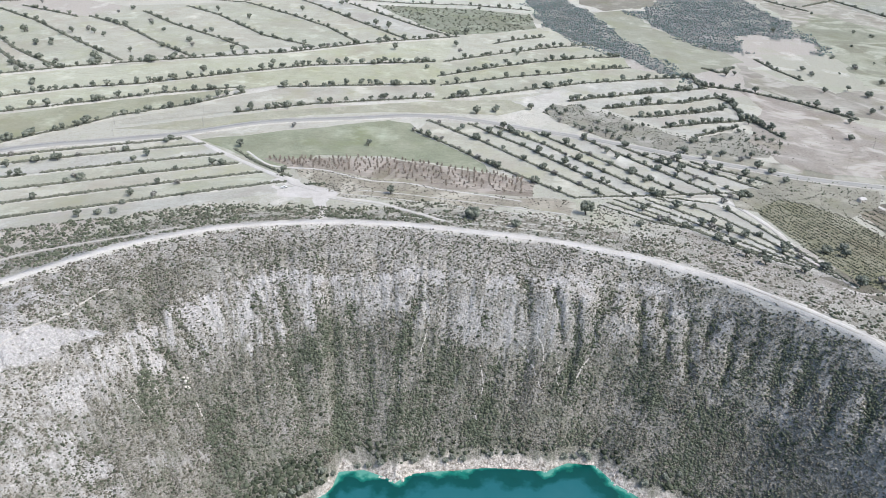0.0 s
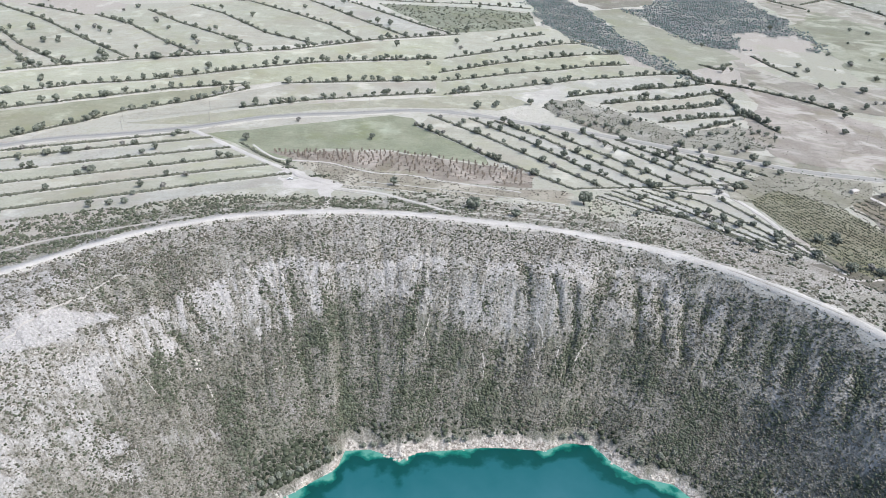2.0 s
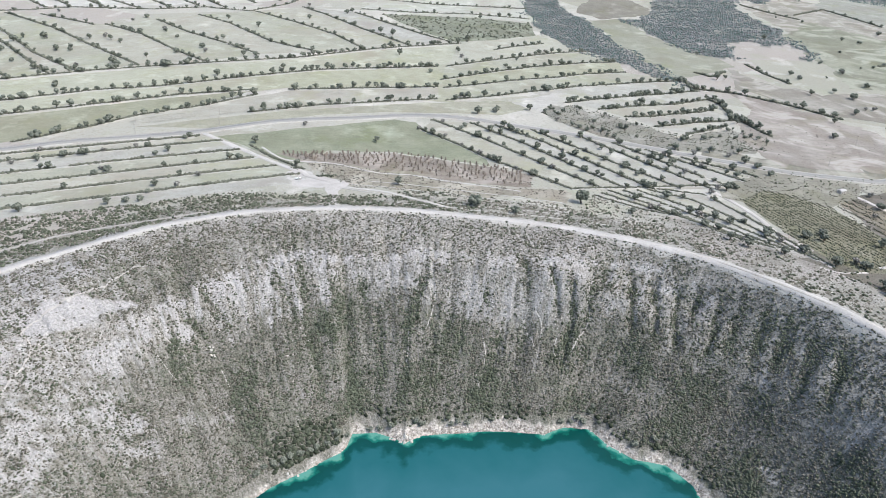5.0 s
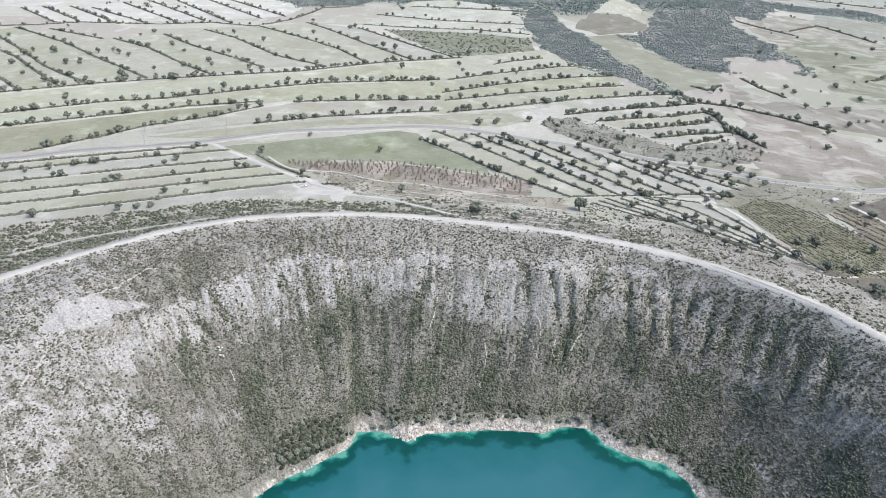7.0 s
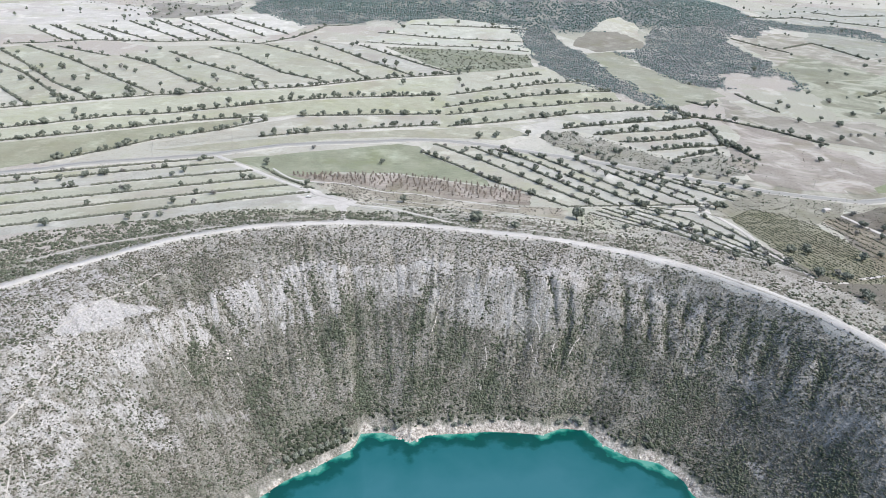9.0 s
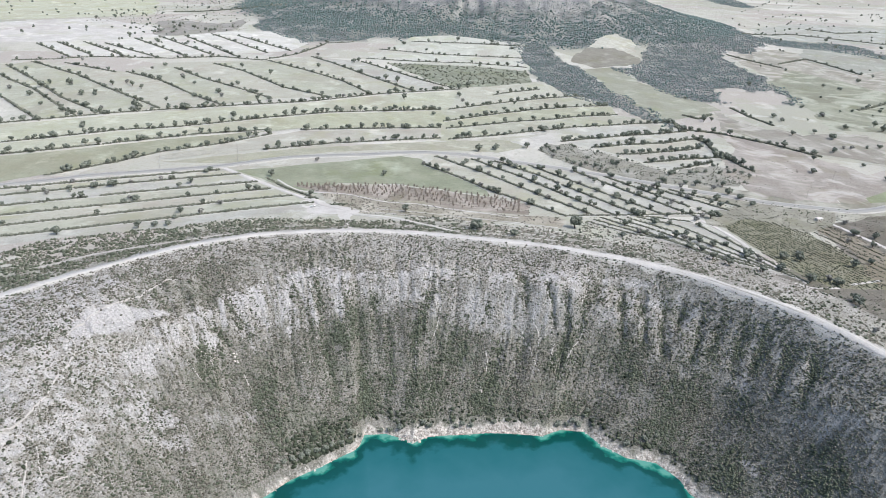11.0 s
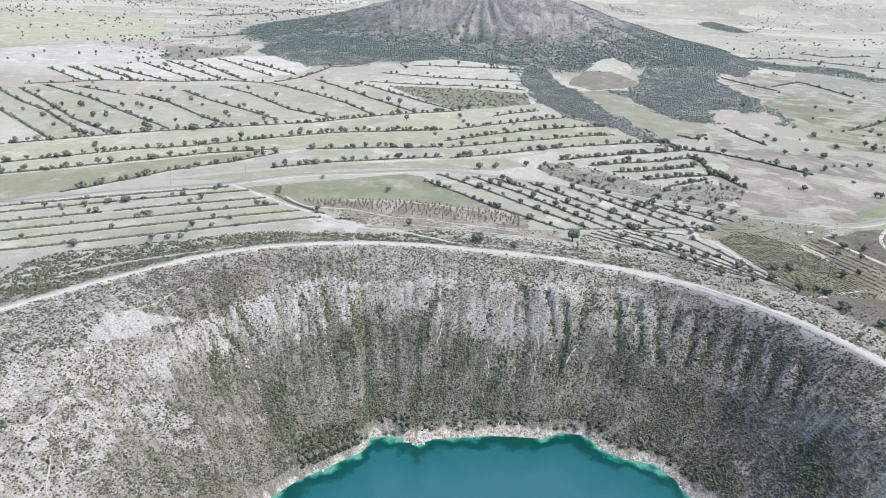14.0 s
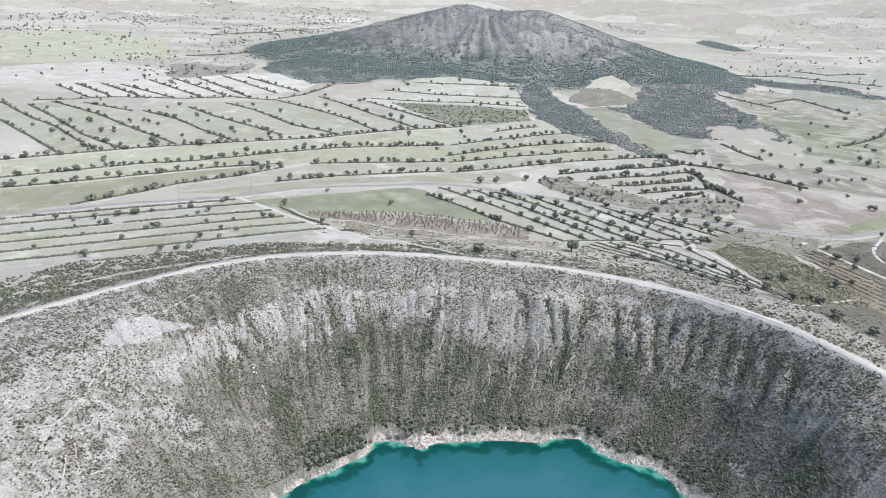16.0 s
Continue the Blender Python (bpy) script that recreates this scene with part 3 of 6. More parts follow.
def water_material():
    """Clear lake water: turquoise over the shallow shelf, deep teal beyond it."""
    m = bpy.data.materials.new("lake water")
    m.use_nodes = True
    n, l = m.node_tree.nodes, m.node_tree.links
    b = n["Principled BSDF"]
    b.inputs["Roughness"].default_value, b.inputs["IOR"].default_value = 0.12, 1.33
    co = n.new("ShaderNodeTexCoord").outputs["Object"]
    at = n.new("ShaderNodeAttribute")
    at.attribute_name = "depth"
    add, t = n.new("ShaderNodeMath"), n.new("ShaderNodeTexNoise")
    t.inputs["Scale"].default_value, t.inputs["Detail"].default_value = 0.07, 6
    mul = n.new("ShaderNodeMath")
    mul.operation = "MULTIPLY_ADD"
    mul.inputs[1].default_value, mul.inputs[2].default_value = 0.52, -0.26
    l.new(co, t.inputs["Vector"]), l.new(t.outputs["Fac"], mul.inputs[0])
    l.new(at.outputs["Fac"], add.inputs[0]), l.new(mul.outputs[0], add.inputs[1])
    ramp = n.new("ShaderNodeValToRGB")
    # last stop is lifted paler: haze and sky reflection put into the open water's colour
    stops = [(0.0, (0.10, 0.29, 0.235)), (0.04, (0.012, 0.15, 0.115)), (0.085, (0.004, 0.055, 0.047)), (0.19, (0.005, 0.062, 0.06)), (0.27, (0.016, 0.108, 0.122)), (0.85, (0.034, 0.134, 0.158))]
    e = ramp.color_ramp.elements
    e[0].position, e[1].position = stops[0][0], stops[-1][0]
    for p, _ in stops[1:-1]:
        e.new(p)
    for k, (_, c) in zip(e, stops):
        k.color = (*c, 1)
    l.new(add.outputs[0], ramp.inputs["Fac"]), l.new(ramp.outputs["Color"], b.inputs["Base Color"])
    w, bp = n.new("ShaderNodeTexNoise"), n.new("ShaderNodeBump")
    w.inputs["Scale"].default_value, w.inputs["Detail"].default_value = 0.8, 4
    bp.inputs["Strength"].default_value, bp.inputs["Distance"].default_value = 0.08, 0.3
    l.new(co, w.inputs["Vector"]), l.new(w.outputs["Fac"], bp.inputs["Height"]), l.new(bp.outputs["Normal"], b.inputs["Normal"])
    return m


GROUND, WATER = ground_material(), water_material()
LEAF = material("juniper leaves", [(0.095, 0.107, 0.083), (0.155, 0.17, 0.135), (0.22, 0.235, 0.192)], (0.02, 1.4), 0.85, 0.4, 3.0, island=0.45)
PALE_LEAF = material("grey half-bare twigs", [(0.15, 0.147, 0.13), (0.22, 0.215, 0.193), (0.30, 0.292, 0.27)], (0.02, 1.4), 0.9, 0.4, 3.0, island=0.45)
SHRUB = material("grey-green scrub", [(0.06, 0.07, 0.048), (0.105, 0.12, 0.083), (0.17, 0.186, 0.136)], (0.03, 0.9), 0.9, 0.4, 3.0, island=0.6)
DRY_SHRUB = material("dry brown scrub", [(0.085, 0.081, 0.063), (0.15, 0.143, 0.115), (0.245, 0.232, 0.197)], (0.03, 0.9), 0.9, 0.4, 3.0, island=0.6)
BUSH = material("dark green bush", [(0.034, 0.042, 0.027), (0.06, 0.072, 0.047), (0.10, 0.115, 0.08)], (0.03, 1.0), 0.9, 0.4, 3.0, island=0.5)
HEDGE = material("hedge leaves", [(0.085, 0.092, 0.069), (0.145, 0.152, 0.116), (0.215, 0.217, 0.173)], (0.03, 1.0), 0.9, 0.4, 3.0, island=0.55)
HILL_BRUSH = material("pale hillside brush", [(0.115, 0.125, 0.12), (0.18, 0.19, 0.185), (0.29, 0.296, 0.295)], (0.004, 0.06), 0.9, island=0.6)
# blue-green cast and paleness stand in for haze over the distant hill
HAZED_WOOD = material("haze-tinted hill wood leaves", [(0.07, 0.108, 0.098), (0.13, 0.178, 0.164), (0.215, 0.265, 0.252)], (0.004, 0.06), 0.9, 0.0, island=0.6)
BARK = material("bark", [(0.07, 0.055, 0.04), (0.15, 0.12, 0.09)], (2.0, 12.0), 0.95, 0.5, 9.0)
RUST_LEAF = material("dry sapling leaves", [(0.19, 0.15, 0.125), (0.28, 0.228, 0.19), (0.26, 0.24, 0.195)], (0.02, 1.0), 0.9, island=0.7)
AGAVE = material("agave leaves", [(0.05, 0.06, 0.036), (0.10, 0.112, 0.075)], (0.05, 1.0), 0.6, island=0.6)
DIRT = material("pale dirt track", [(0.36, 0.34, 0.31), (0.49, 0.47, 0.44), (0.60, 0.58, 0.55)], (0.05, 0.9), 0.95, 0.3, 2.0)
ASPHALT = material("weathered asphalt", [(0.27, 0.267, 0.25), (0.34, 0.336, 0.315)], (0.04, 1.2), 0.9, 0.1, 4.0)
FOOTPATH = material("trodden footpath", [(0.30, 0.285, 0.26), (0.42, 0.40, 0.37), (0.50, 0.48, 0.45)], (0.3, 1.6), 0.95)
BANK = material("bare bank earth", [(0.33, 0.32, 0.285), (0.44, 0.43, 0.39), (0.53, 0.52, 0.48)], (0.06, 0.8), 0.95, 0.3, 2.0)
VERGE = material("road verge", [(0.24, 0.23, 0.20), (0.42, 0.406, 0.37), (0.52, 0.506, 0.465)], (0.05, 0.7), 0.95)
LIMESTONE = material("white shore rock", [(0.22, 0.20, 0.172), (0.42, 0.392, 0.35), (0.57, 0.54, 0.49)], (0.15, 1.2), 0.9, 0.5, 1.5, island=0.4)
TUFF = material("grey tuff", [(0.26, 0.25, 0.245), (0.46, 0.45, 0.44), (0.60, 0.59, 0.58)], (0.15, 1.2), 0.95, 0.5, 1.5, island=0.3)


def field_material(name, a, b, c, worn=0.0):
    """Soil and stubble: the ramp of the field's own colours, with pale worn streaks, damp brown and greener stretches."""
    a, b, c = (tuple(min(0.66, 1.01 * v) for v in k) for k in (a, b, c))
    m = material(name, [tuple(v * 0.8 for v in a), b, tuple(min(0.7, v * 1.06) for v in c)], (0.03, 0.55), 0.95, 0.35, 0.9, mix=0.55)
    n, l = m.node_tree.nodes, m.node_tree.links
    socket = n["Principled BSDF"].inputs["Base Color"]
    own = socket.links[0].from_socket
    co = n.new("ShaderNodeTexCoord").outputs["Object"]
    lie, row = n.new("ShaderNodeMapping"), n.new("ShaderNodeMapping")
    lie.inputs["Scale"].default_value, lie.inputs["Rotation"].default_value = (0.8, 0.7, 1), (0, 0, radians(18))
    row.inputs["Scale"].default_value, row.inputs["Rotation"].default_value = (0.3, 1.1, 1), (0, 0, radians(12))
    l.new(co, lie.inputs["Vector"]), l.new(co, row.inputs["Vector"])
    pale = tuple(min(0.68, 1.22 * v + 0.06) for v in b)
    brown = (0.82 * b[0], 0.76 * b[1], 0.74 * b[2])
    green = (0.84 * b[0], 0.86 * b[1], 0.68 * b[2])
    v = blend(n, l, noise_ramp(n, l, lie.outputs[0], 0.014, 0.5, 0.72), own, brown)
    v = blend(n, l, noise_ramp(n, l, lie.outputs[0], 0.021, 0.52, 0.74), v, green)
    v = blend(n, l, noise_ramp(n, l, lie.outputs[0], 0.035 - 0.02 * worn, 0.54 - 0.05 * worn, 0.7 - 0.07 * worn, 7), v, tuple(x - 0.03 * worn for x in pale))
    if worn:
        swirl = n.new("ShaderNodeTexNoise")
        swirl.inputs["Scale"].default_value, swirl.inputs["Detail"].default_value, swirl.inputs["Distortion"].default_value = 0.016, 7, 2.2
        edge = n.new("ShaderNodeMapRange")
        edge.inputs["From Min"].default_value, edge.inputs["From Max"].default_value, edge.inputs["To Max"].default_value = 0.49, 0.60, 0.9
        l.new(lie.outputs[0], swirl.inputs["Vector"]), l.new(swirl.outputs["Fac"], edge.inputs["Value"])
        v = blend(n, l, edge.outputs["Result"], v, tuple(min(0.6, 1.25 * x + 0.08) for x in b))
    v = blend(n, l, noise_ramp(n, l, row.outputs[0], 0.22, 0.52, 0.75, 5), v, tuple(0.8 * x for x in b))
    l.new(v, socket)
    return m


STRIPS = [field_material("dry stubble", (0.294, 0.298, 0.232), (0.343, 0.348, 0.282), (0.389, 0.383, 0.324)),
          field_material("pale ploughed soil", (0.319, 0.314, 0.272), (0.369, 0.366, 0.325), (0.409, 0.405, 0.362)),
          field_material("straw field", (0.312, 0.306, 0.246), (0.367, 0.363, 0.303), (0.402, 0.391, 0.338)),
          field_material("greenish stubble", (0.266, 0.270, 0.191), (0.322, 0.327, 0.246), (0.358, 0.363, 0.288))]
FIELD_LOOKS = {
    "join": ((0.300, 0.302, 0.228), (0.346, 0.350, 0.272), (0.384, 0.388, 0.315)),
    "verge_field": ((0.26, 0.26, 0.198), (0.318, 0.316, 0.248), (0.38, 0.374, 0.305)),
    "upper_terrace": ((0.325, 0.326, 0.265), (0.38, 0.380, 0.315), (0.43, 0.426, 0.365)),
    "plain_east": ((0.215, 0.203, 0.168), (0.268, 0.256, 0.215), (0.325, 0.314, 0.27)),
    "pasture": ((0.104, 0.096, 0.078), (0.151, 0.140, 0.117), (0.198, 0.187, 0.162)),
    "thicket": ((0.18, 0.176, 0.148), (0.255, 0.25, 0.213), (0.335, 0.328, 0.29)),
    "green": ((0.18, 0.20, 0.135), (0.232, 0.248, 0.177), (0.295, 0.30, 0.23)),
    "orchard": ((0.16, 0.138, 0.114), (0.235, 0.207, 0.174), (0.33, 0.302, 0.26)),
    "fallow": ((0.205, 0.19, 0.148), (0.275, 0.256, 0.206), (0.38, 0.358, 0.305)),
    "agave": ((0.138, 0.138, 0.094), (0.208, 0.206, 0.148), (0.285, 0.28, 0.215)),
    "brown": ((0.158, 0.138, 0.107), (0.205, 0.186, 0.143), (0.247, 0.228, 0.184)),
    "long": ((0.324, 0.329, 0.241), (0.370, 0.376, 0.296), (0.413, 0.407, 0.334)),
    "olive": ((0.226, 0.229, 0.163), (0.273, 0.277, 0.202), (0.307, 0.312, 0.242)),
    "pale_tongue": ((0.233, 0.237, 0.178), (0.271, 0.275, 0.217), (0.302, 0.307, 0.254)),
    "tan_top": ((0.332, 0.337, 0.279), (0.399, 0.392, 0.334), (0.437, 0.431, 0.380)),
    "tan_low": ((0.169, 0.157, 0.132), (0.214, 0.205, 0.170), (0.252, 0.244, 0.210)),
    "centre": ((0.356, 0.361, 0.303), (0.417, 0.423, 0.366), (0.487, 0.494, 0.451)),
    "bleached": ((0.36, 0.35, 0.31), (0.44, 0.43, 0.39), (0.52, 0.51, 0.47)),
    # these two far fields: pale soil, lifted further with haze put into the colour
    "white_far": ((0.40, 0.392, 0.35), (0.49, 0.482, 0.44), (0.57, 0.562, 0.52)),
    "pink": ((0.40, 0.386, 0.36), (0.465, 0.452, 0.42), (0.53, 0.515, 0.48)),
    "greyslope": ((0.198, 0.188, 0.170), (0.252, 0.244, 0.218), (0.306, 0.298, 0.265)),
    "darkgreen": ((0.13, 0.15, 0.105), (0.20, 0.215, 0.16), (0.32, 0.325, 0.27)),
    "rosy": ((0.215, 0.192, 0.165), (0.268, 0.246, 0.216), (0.33, 0.312, 0.282)),
    "dun": ((0.208, 0.194, 0.163), (0.245, 0.232, 0.198), (0.285, 0.279, 0.245)),
    "meadow": ((0.184, 0.189, 0.134), (0.22, 0.226, 0.171), (0.246, 0.253, 0.206)),
    "lawn": ((0.178, 0.212, 0.128), (0.23, 0.255, 0.162), (0.281, 0.293, 0.208)),
    "far_strip": ((0.292, 0.296, 0.255), (0.342, 0.347, 0.306), (0.380, 0.386, 0.357)),
    "far_strip2": ((0.245, 0.249, 0.213), (0.293, 0.297, 0.255), (0.340, 0.345, 0.307)),
    "stubble_band": ((0.315, 0.320, 0.245), (0.366, 0.372, 0.290), (0.404, 0.410, 0.335)),
    "tan_band": ((0.300, 0.295, 0.245), (0.360, 0.352, 0.300), (0.410, 0.400, 0.350)),
    "grass_band": ((0.295, 0.300, 0.215), (0.345, 0.350, 0.262), (0.384, 0.390, 0.310)),
    "roadside": ((0.17, 0.165, 0.132), (0.235, 0.228, 0.185), (0.30, 0.292, 0.245)),
    "ridge_white": ((0.46, 0.45, 0.42), (0.54, 0.53, 0.50), (0.60, 0.59, 0.56)),
    "ridge_pale": ((0.42, 0.41, 0.37), (0.50, 0.49, 0.45), (0.56, 0.55, 0.51)),
    "left_meadow": ((0.347, 0.352, 0.252), (0.398, 0.404, 0.312), (0.432, 0.439, 0.365)),
}


# ---- mesh helpers ----
RNG = np.random.default_rng(7)
LATTICE = np.random.default_rng(3).random((256, 256))


def value_noise(x, y):
    """Smooth noise from 0 to 1 with a grain of one unit."""
    x, y = np.asarray(x, float), np.asarray(y, float)
    i, j = np.floor(x).astype(int), np.floor(y).astype(int)
    u, v = ramp01(x - i), ramp01(y - j)
    at = lambda a, b: LATTICE[a % 256, b % 256]
    return (at(i, j) * (1 - u) + at(i + 1, j) * u) * (1 - v) + (at(i, j + 1) * (1 - u) + at(i + 1, j + 1) * u) * v


def layered(x, y, octaves=4):
    total, weight = 0.0, 0.0
    for k in range(octaves):
        total, weight = total + value_noise(x * 2 ** k + 17 * k, y * 2 ** k + 5 * k) * 0.55 ** k, weight + 0.55 ** k
    return total / weight


def gully(a, u):
    """0 on the ribs of the crater's wall, 1 in the gullies between them."""
    bent = a + 3.2 * (layered(a * 0.22, u * 2.6) - 0.5) + 0.9 * (layered(a * 0.9 + 30, u * 7) - 0.5)
    wide = 1 - np.abs(2 * value_noise(bent * 0.40, u * 1.3) - 1)
    fine = 1 - np.abs(2 * value_noise(bent * 1.05 + 40, u * 2.6 + 7) - 1)
    tiny = value_noise(bent * 2.7 + 11, u * 7 + 3)
    return np.clip(0.55 * wide ** 1.5 + 0.5 * fine ** 1.5 * (0.3 + layered(a * 0.3, u * 3)) + 0.18 * tiny - 0.12, 0, 1)


def relief(x, y):
    """Gullies and ribs down the crater's wall, and lumps of the ground."""
    r, a = polar(x, y)
    u = wall_share(x, y)
    band = ramp01((u - 0.05) / 0.35) * ramp01((0.97 - u) / 0.2)
    east = 0.75 - 0.15 * ramp01((78 - a) / 10)
    cut = (-4.2 * gully(a, u) * east - (1.6 + 3.6 * ramp01((79 - a) / 8) - 2.4 * ramp01((56 - a) / 7)) * cleft(a, u)) * band
    lumps = 2.6 * (layered(x / 22, y / 22, 6) - 0.5) * ramp01(u / 0.06) * ramp01((1.02 - u) / 0.1)
    spurs = 13 * (layered(a * 0.13 + 2, u * 2.0 + 4, 3) - 0.5) * ramp01((a - 112) / 14) * ramp01(u / 0.2) * ramp01((0.95 - u) / 0.25)
    shore_step = 1.6 * (layered(a * 1.3, u * 2 + 9) - 0.4) * ramp01(u / 0.02) * ramp01((0.12 - u) / 0.08)
    hill = hill_height(x, y)
    swept = np.degrees(np.arctan2(y - 2110, x - 60))
    spur = 1 - np.abs(2 * value_noise(swept * 0.22 + 1.2 * layered(x / 160, y / 160), hill / 120) - 1)
    hill_cut = -16 * spur ** 2 * ramp01((hill - 25) / 50) * ramp01((185 - hill) / 60) - 5 * layered(x / 60, y / 60) * ramp01((hill - 6) / 30)
    return np.where(u < 1.03, cut + lumps + spurs + shore_step, hill_cut)


def ground_shape(x, y):
    return land(x, y) + relief(x, y)


def array_mesh(name, verts, faces, materials, smooth=False, indices=None):
    """A mesh from arrays; all faces have the same number of corners."""
    verts, faces = np.asarray(verts, np.float32), np.asarray(faces, np.int32)
    me = bpy.data.meshes.new(name)
    k = faces.shape[1]
    me.vertices.add(len(verts)), me.loops.add(faces.size), me.polygons.add(len(faces))
    me.vertices.foreach_set("co", verts.ravel())
    me.loops.foreach_set("vertex_index", faces.ravel())
    me.polygons.foreach_set("loop_start", np.arange(0, faces.size, k, dtype=np.int32))
    for m in materials:
        me.materials.append(m)
    if indices is not None:
        me.polygons.foreach_set("material_index", np.asarray(indices, np.int32))
    me.update(calc_edges=True)
    me.polygons.foreach_set("use_smooth", np.full(len(faces), smooth))
    me.validate()
    return me


def grid_faces(rows, cols, closed=False):
    i, j = np.meshgrid(np.arange(rows - 1), np.arange(cols if closed else cols - 1), indexing="ij")
    k = (j + 1) % cols
    return np.stack([i * cols + j, (i + 1) * cols + j, (i + 1) * cols + k, i * cols + k], -1).reshape(-1, 4)


GOLD = (1 + 5 ** 0.5) / 2
ICO = np.array([(-1, GOLD, 0), (1, GOLD, 0), (-1, -GOLD, 0), (1, -GOLD, 0), (0, -1, GOLD), (0, 1, GOLD), (0, -1, -GOLD), (0, 1, -GOLD),
                (GOLD, 0, -1), (GOLD, 0, 1), (-GOLD, 0, -1), (-GOLD, 0, 1)]) / 1.902
ICO_FACES = np.array([(0, 11, 5), (0, 5, 1), (0, 1, 7), (0, 7, 10), (0, 10, 11), (1, 5, 9), (5, 11, 4), (11, 10, 2), (10, 7, 6), (7, 1, 8),
                      (3, 9, 4), (3, 4, 2), (3, 2, 6), (3, 6, 8), (3, 8, 9), (4, 9, 5), (2, 4, 11), (6, 2, 10), (8, 6, 7), (9, 8, 1)])
OCTA = np.array([(1, 0, 0), (-1, 0, 0), (0, 1, 0), (0, -1, 0), (0, 0, 1), (0, 0, -1)], float)
OCTA_FACES = np.array([(0, 2, 4), (2, 1, 4), (1, 3, 4), (3, 0, 4), (2, 0, 5), (1, 2, 5), (3, 1, 5), (0, 3, 5)])


DOME = np.array([(math.cos(1.2566 * k), math.sin(1.2566 * k), -0.35) for k in range(5)] + [(0.1, 0.05, 0.9)])
DOME_FACES = np.array([(k, (k + 1) % 5, 5) for k in range(5)])


def clumps(centres, radii, flat=0.8, rough=0.35, shape=ICO, faces=ICO_FACES, rng=RNG):
    """Ragged leaf clumps at the given centres: all their corners and triangles."""
    centres, radii = np.asarray(centres, float), np.asarray(radii, float)
    k, n = len(centres), len(shape)
    turn = rng.random(k) * 6.283
    s, c = np.sin(turn)[:, None], np.cos(turn)[:, None]
    x, y, z = shape[:, 0][None], shape[:, 1][None], shape[:, 2][None]
    v = np.stack([c * x - s * y, s * x + c * y, np.repeat(z, k, 0) * flat], -1)
    v *= radii[:, None, None] * (1 + rough * (rng.random((k, n, 1)) * 2 - 1))
    v += centres[:, None]
    return v.reshape(-1, 3), (faces[None] + n * np.arange(k)[:, None, None]).reshape(-1, 3)


def scatter(name, label, category, x, y, radii, look_of, lift=0.35, flat=0.8, shape=ICO, faces=ICO_FACES, kind="stuff"):
    x, y, radii = np.asarray(x), np.asarray(y), np.asarray(radii)
    v, f = clumps(np.stack([x, y, surface(x, y) + lift * radii], -1), radii, flat, 0.4, shape, faces)
    return tagged(new(name, array_mesh(name, v, f, [look_of], True)), label, category, kind=kind)


def part(name, mesh, parent, label=""):
    ob = new(name, mesh)
    ob.parent = parent
    return tagged(ob, label)


def resample(points, step):
    p = np.array(points, float)
    d = np.r_[0, np.cumsum(np.hypot(*np.diff(p, axis=0).T))]
    s = np.linspace(0, d[-1], max(2, int(d[-1] / step) + 1))
    return np.stack([np.interp(s, d, p[:, 0]), np.interp(s, d, p[:, 1])], -1)


def smoothed(points, step=6.0):
    """A soft curve through the points."""
    p = np.array(points, float)
    p = np.vstack([2 * p[0] - p[1], p, 2 * p[-1] - p[-2]])
    out = []
    for a, b, c, d in zip(p, p[1:], p[2:], p[3:]):
        t = np.linspace(0, 1, max(2, int(np.hypot(*(c - b)) / step)), endpoint=False)[:, None]
        out.append(0.5 * (2 * b + (c - a) * t + (2 * a - 5 * b + 4 * c - d) * t ** 2 + (3 * b - a - 3 * c + d) * t ** 3))
    return np.vstack([*out, p[-2:-1]])


def ribbon(points, width, lift, ragged=0.0):
    """A strip of the given width laid over the ground along a curve, with a thin edge going down into it."""
    p = np.asarray(points, float)
    t = np.gradient(p, axis=0)
    t /= np.linalg.norm(t, axis=1)[:, None]
    side = np.stack([-t[:, 1], t[:, 0]], -1)
    rows = []
    for k, dz in ((-1.04, -0.8), (-1, 0), (-0.34, 0.05), (0.34, 0.05), (1, 0), (1.04, -0.8)):
        w = width / 2 * k * (1 + ragged * (layered(p[:, 0] / 9 + 3 * k, p[:, 1] / 9) - 0.5))
        q = p + side * (w[:, None] if np.ndim(w) else w)
        rows.append(np.c_[q, surface(q[:, 0], q[:, 1]) + lift + dz])
    v = np.stack(rows).transpose(1, 0, 2)
    return v.reshape(-1, 3), grid_faces(len(p), 6)[:, ::-1]


def inside(px, py, poly):
    hit, p = np.zeros(np.shape(px), bool), np.asarray(poly, float)
    for (x0, y0), (x1, y1) in zip(p, np.roll(p, -1, 0)):
        cross = ((y0 > py) != (y1 > py)) & (px < (x1 - x0) * (py - y0) / (y1 - y0 + 1e-12) + x0)
        hit ^= cross
    return hit


# ---- the ground ----
def spaced(*runs):
    return np.concatenate([np.arange(a, b, step) for a, b, step in runs])


angles = np.radians(spaced((18, 30, 0.5), (30, 150, 0.2), (150, 162, 0.5), (162, 378, 3)))
radii = np.concatenate([spaced((0, 140, 20), (140, 356, 1.3), (356, 440, 3), (440, 900, 8)), 900 * 1.018 ** np.arange(0, 99)])
gr, ga = np.meshgrid(radii, angles, indexing="ij")
gx, gy = CENTRE_X + gr * np.cos(ga), CENTRE_Y + gr * np.sin(ga)
gu, gdeg = wall_share(gx, gy), np.degrees(ga) % 360
ghill = hill_height(gx, gy)


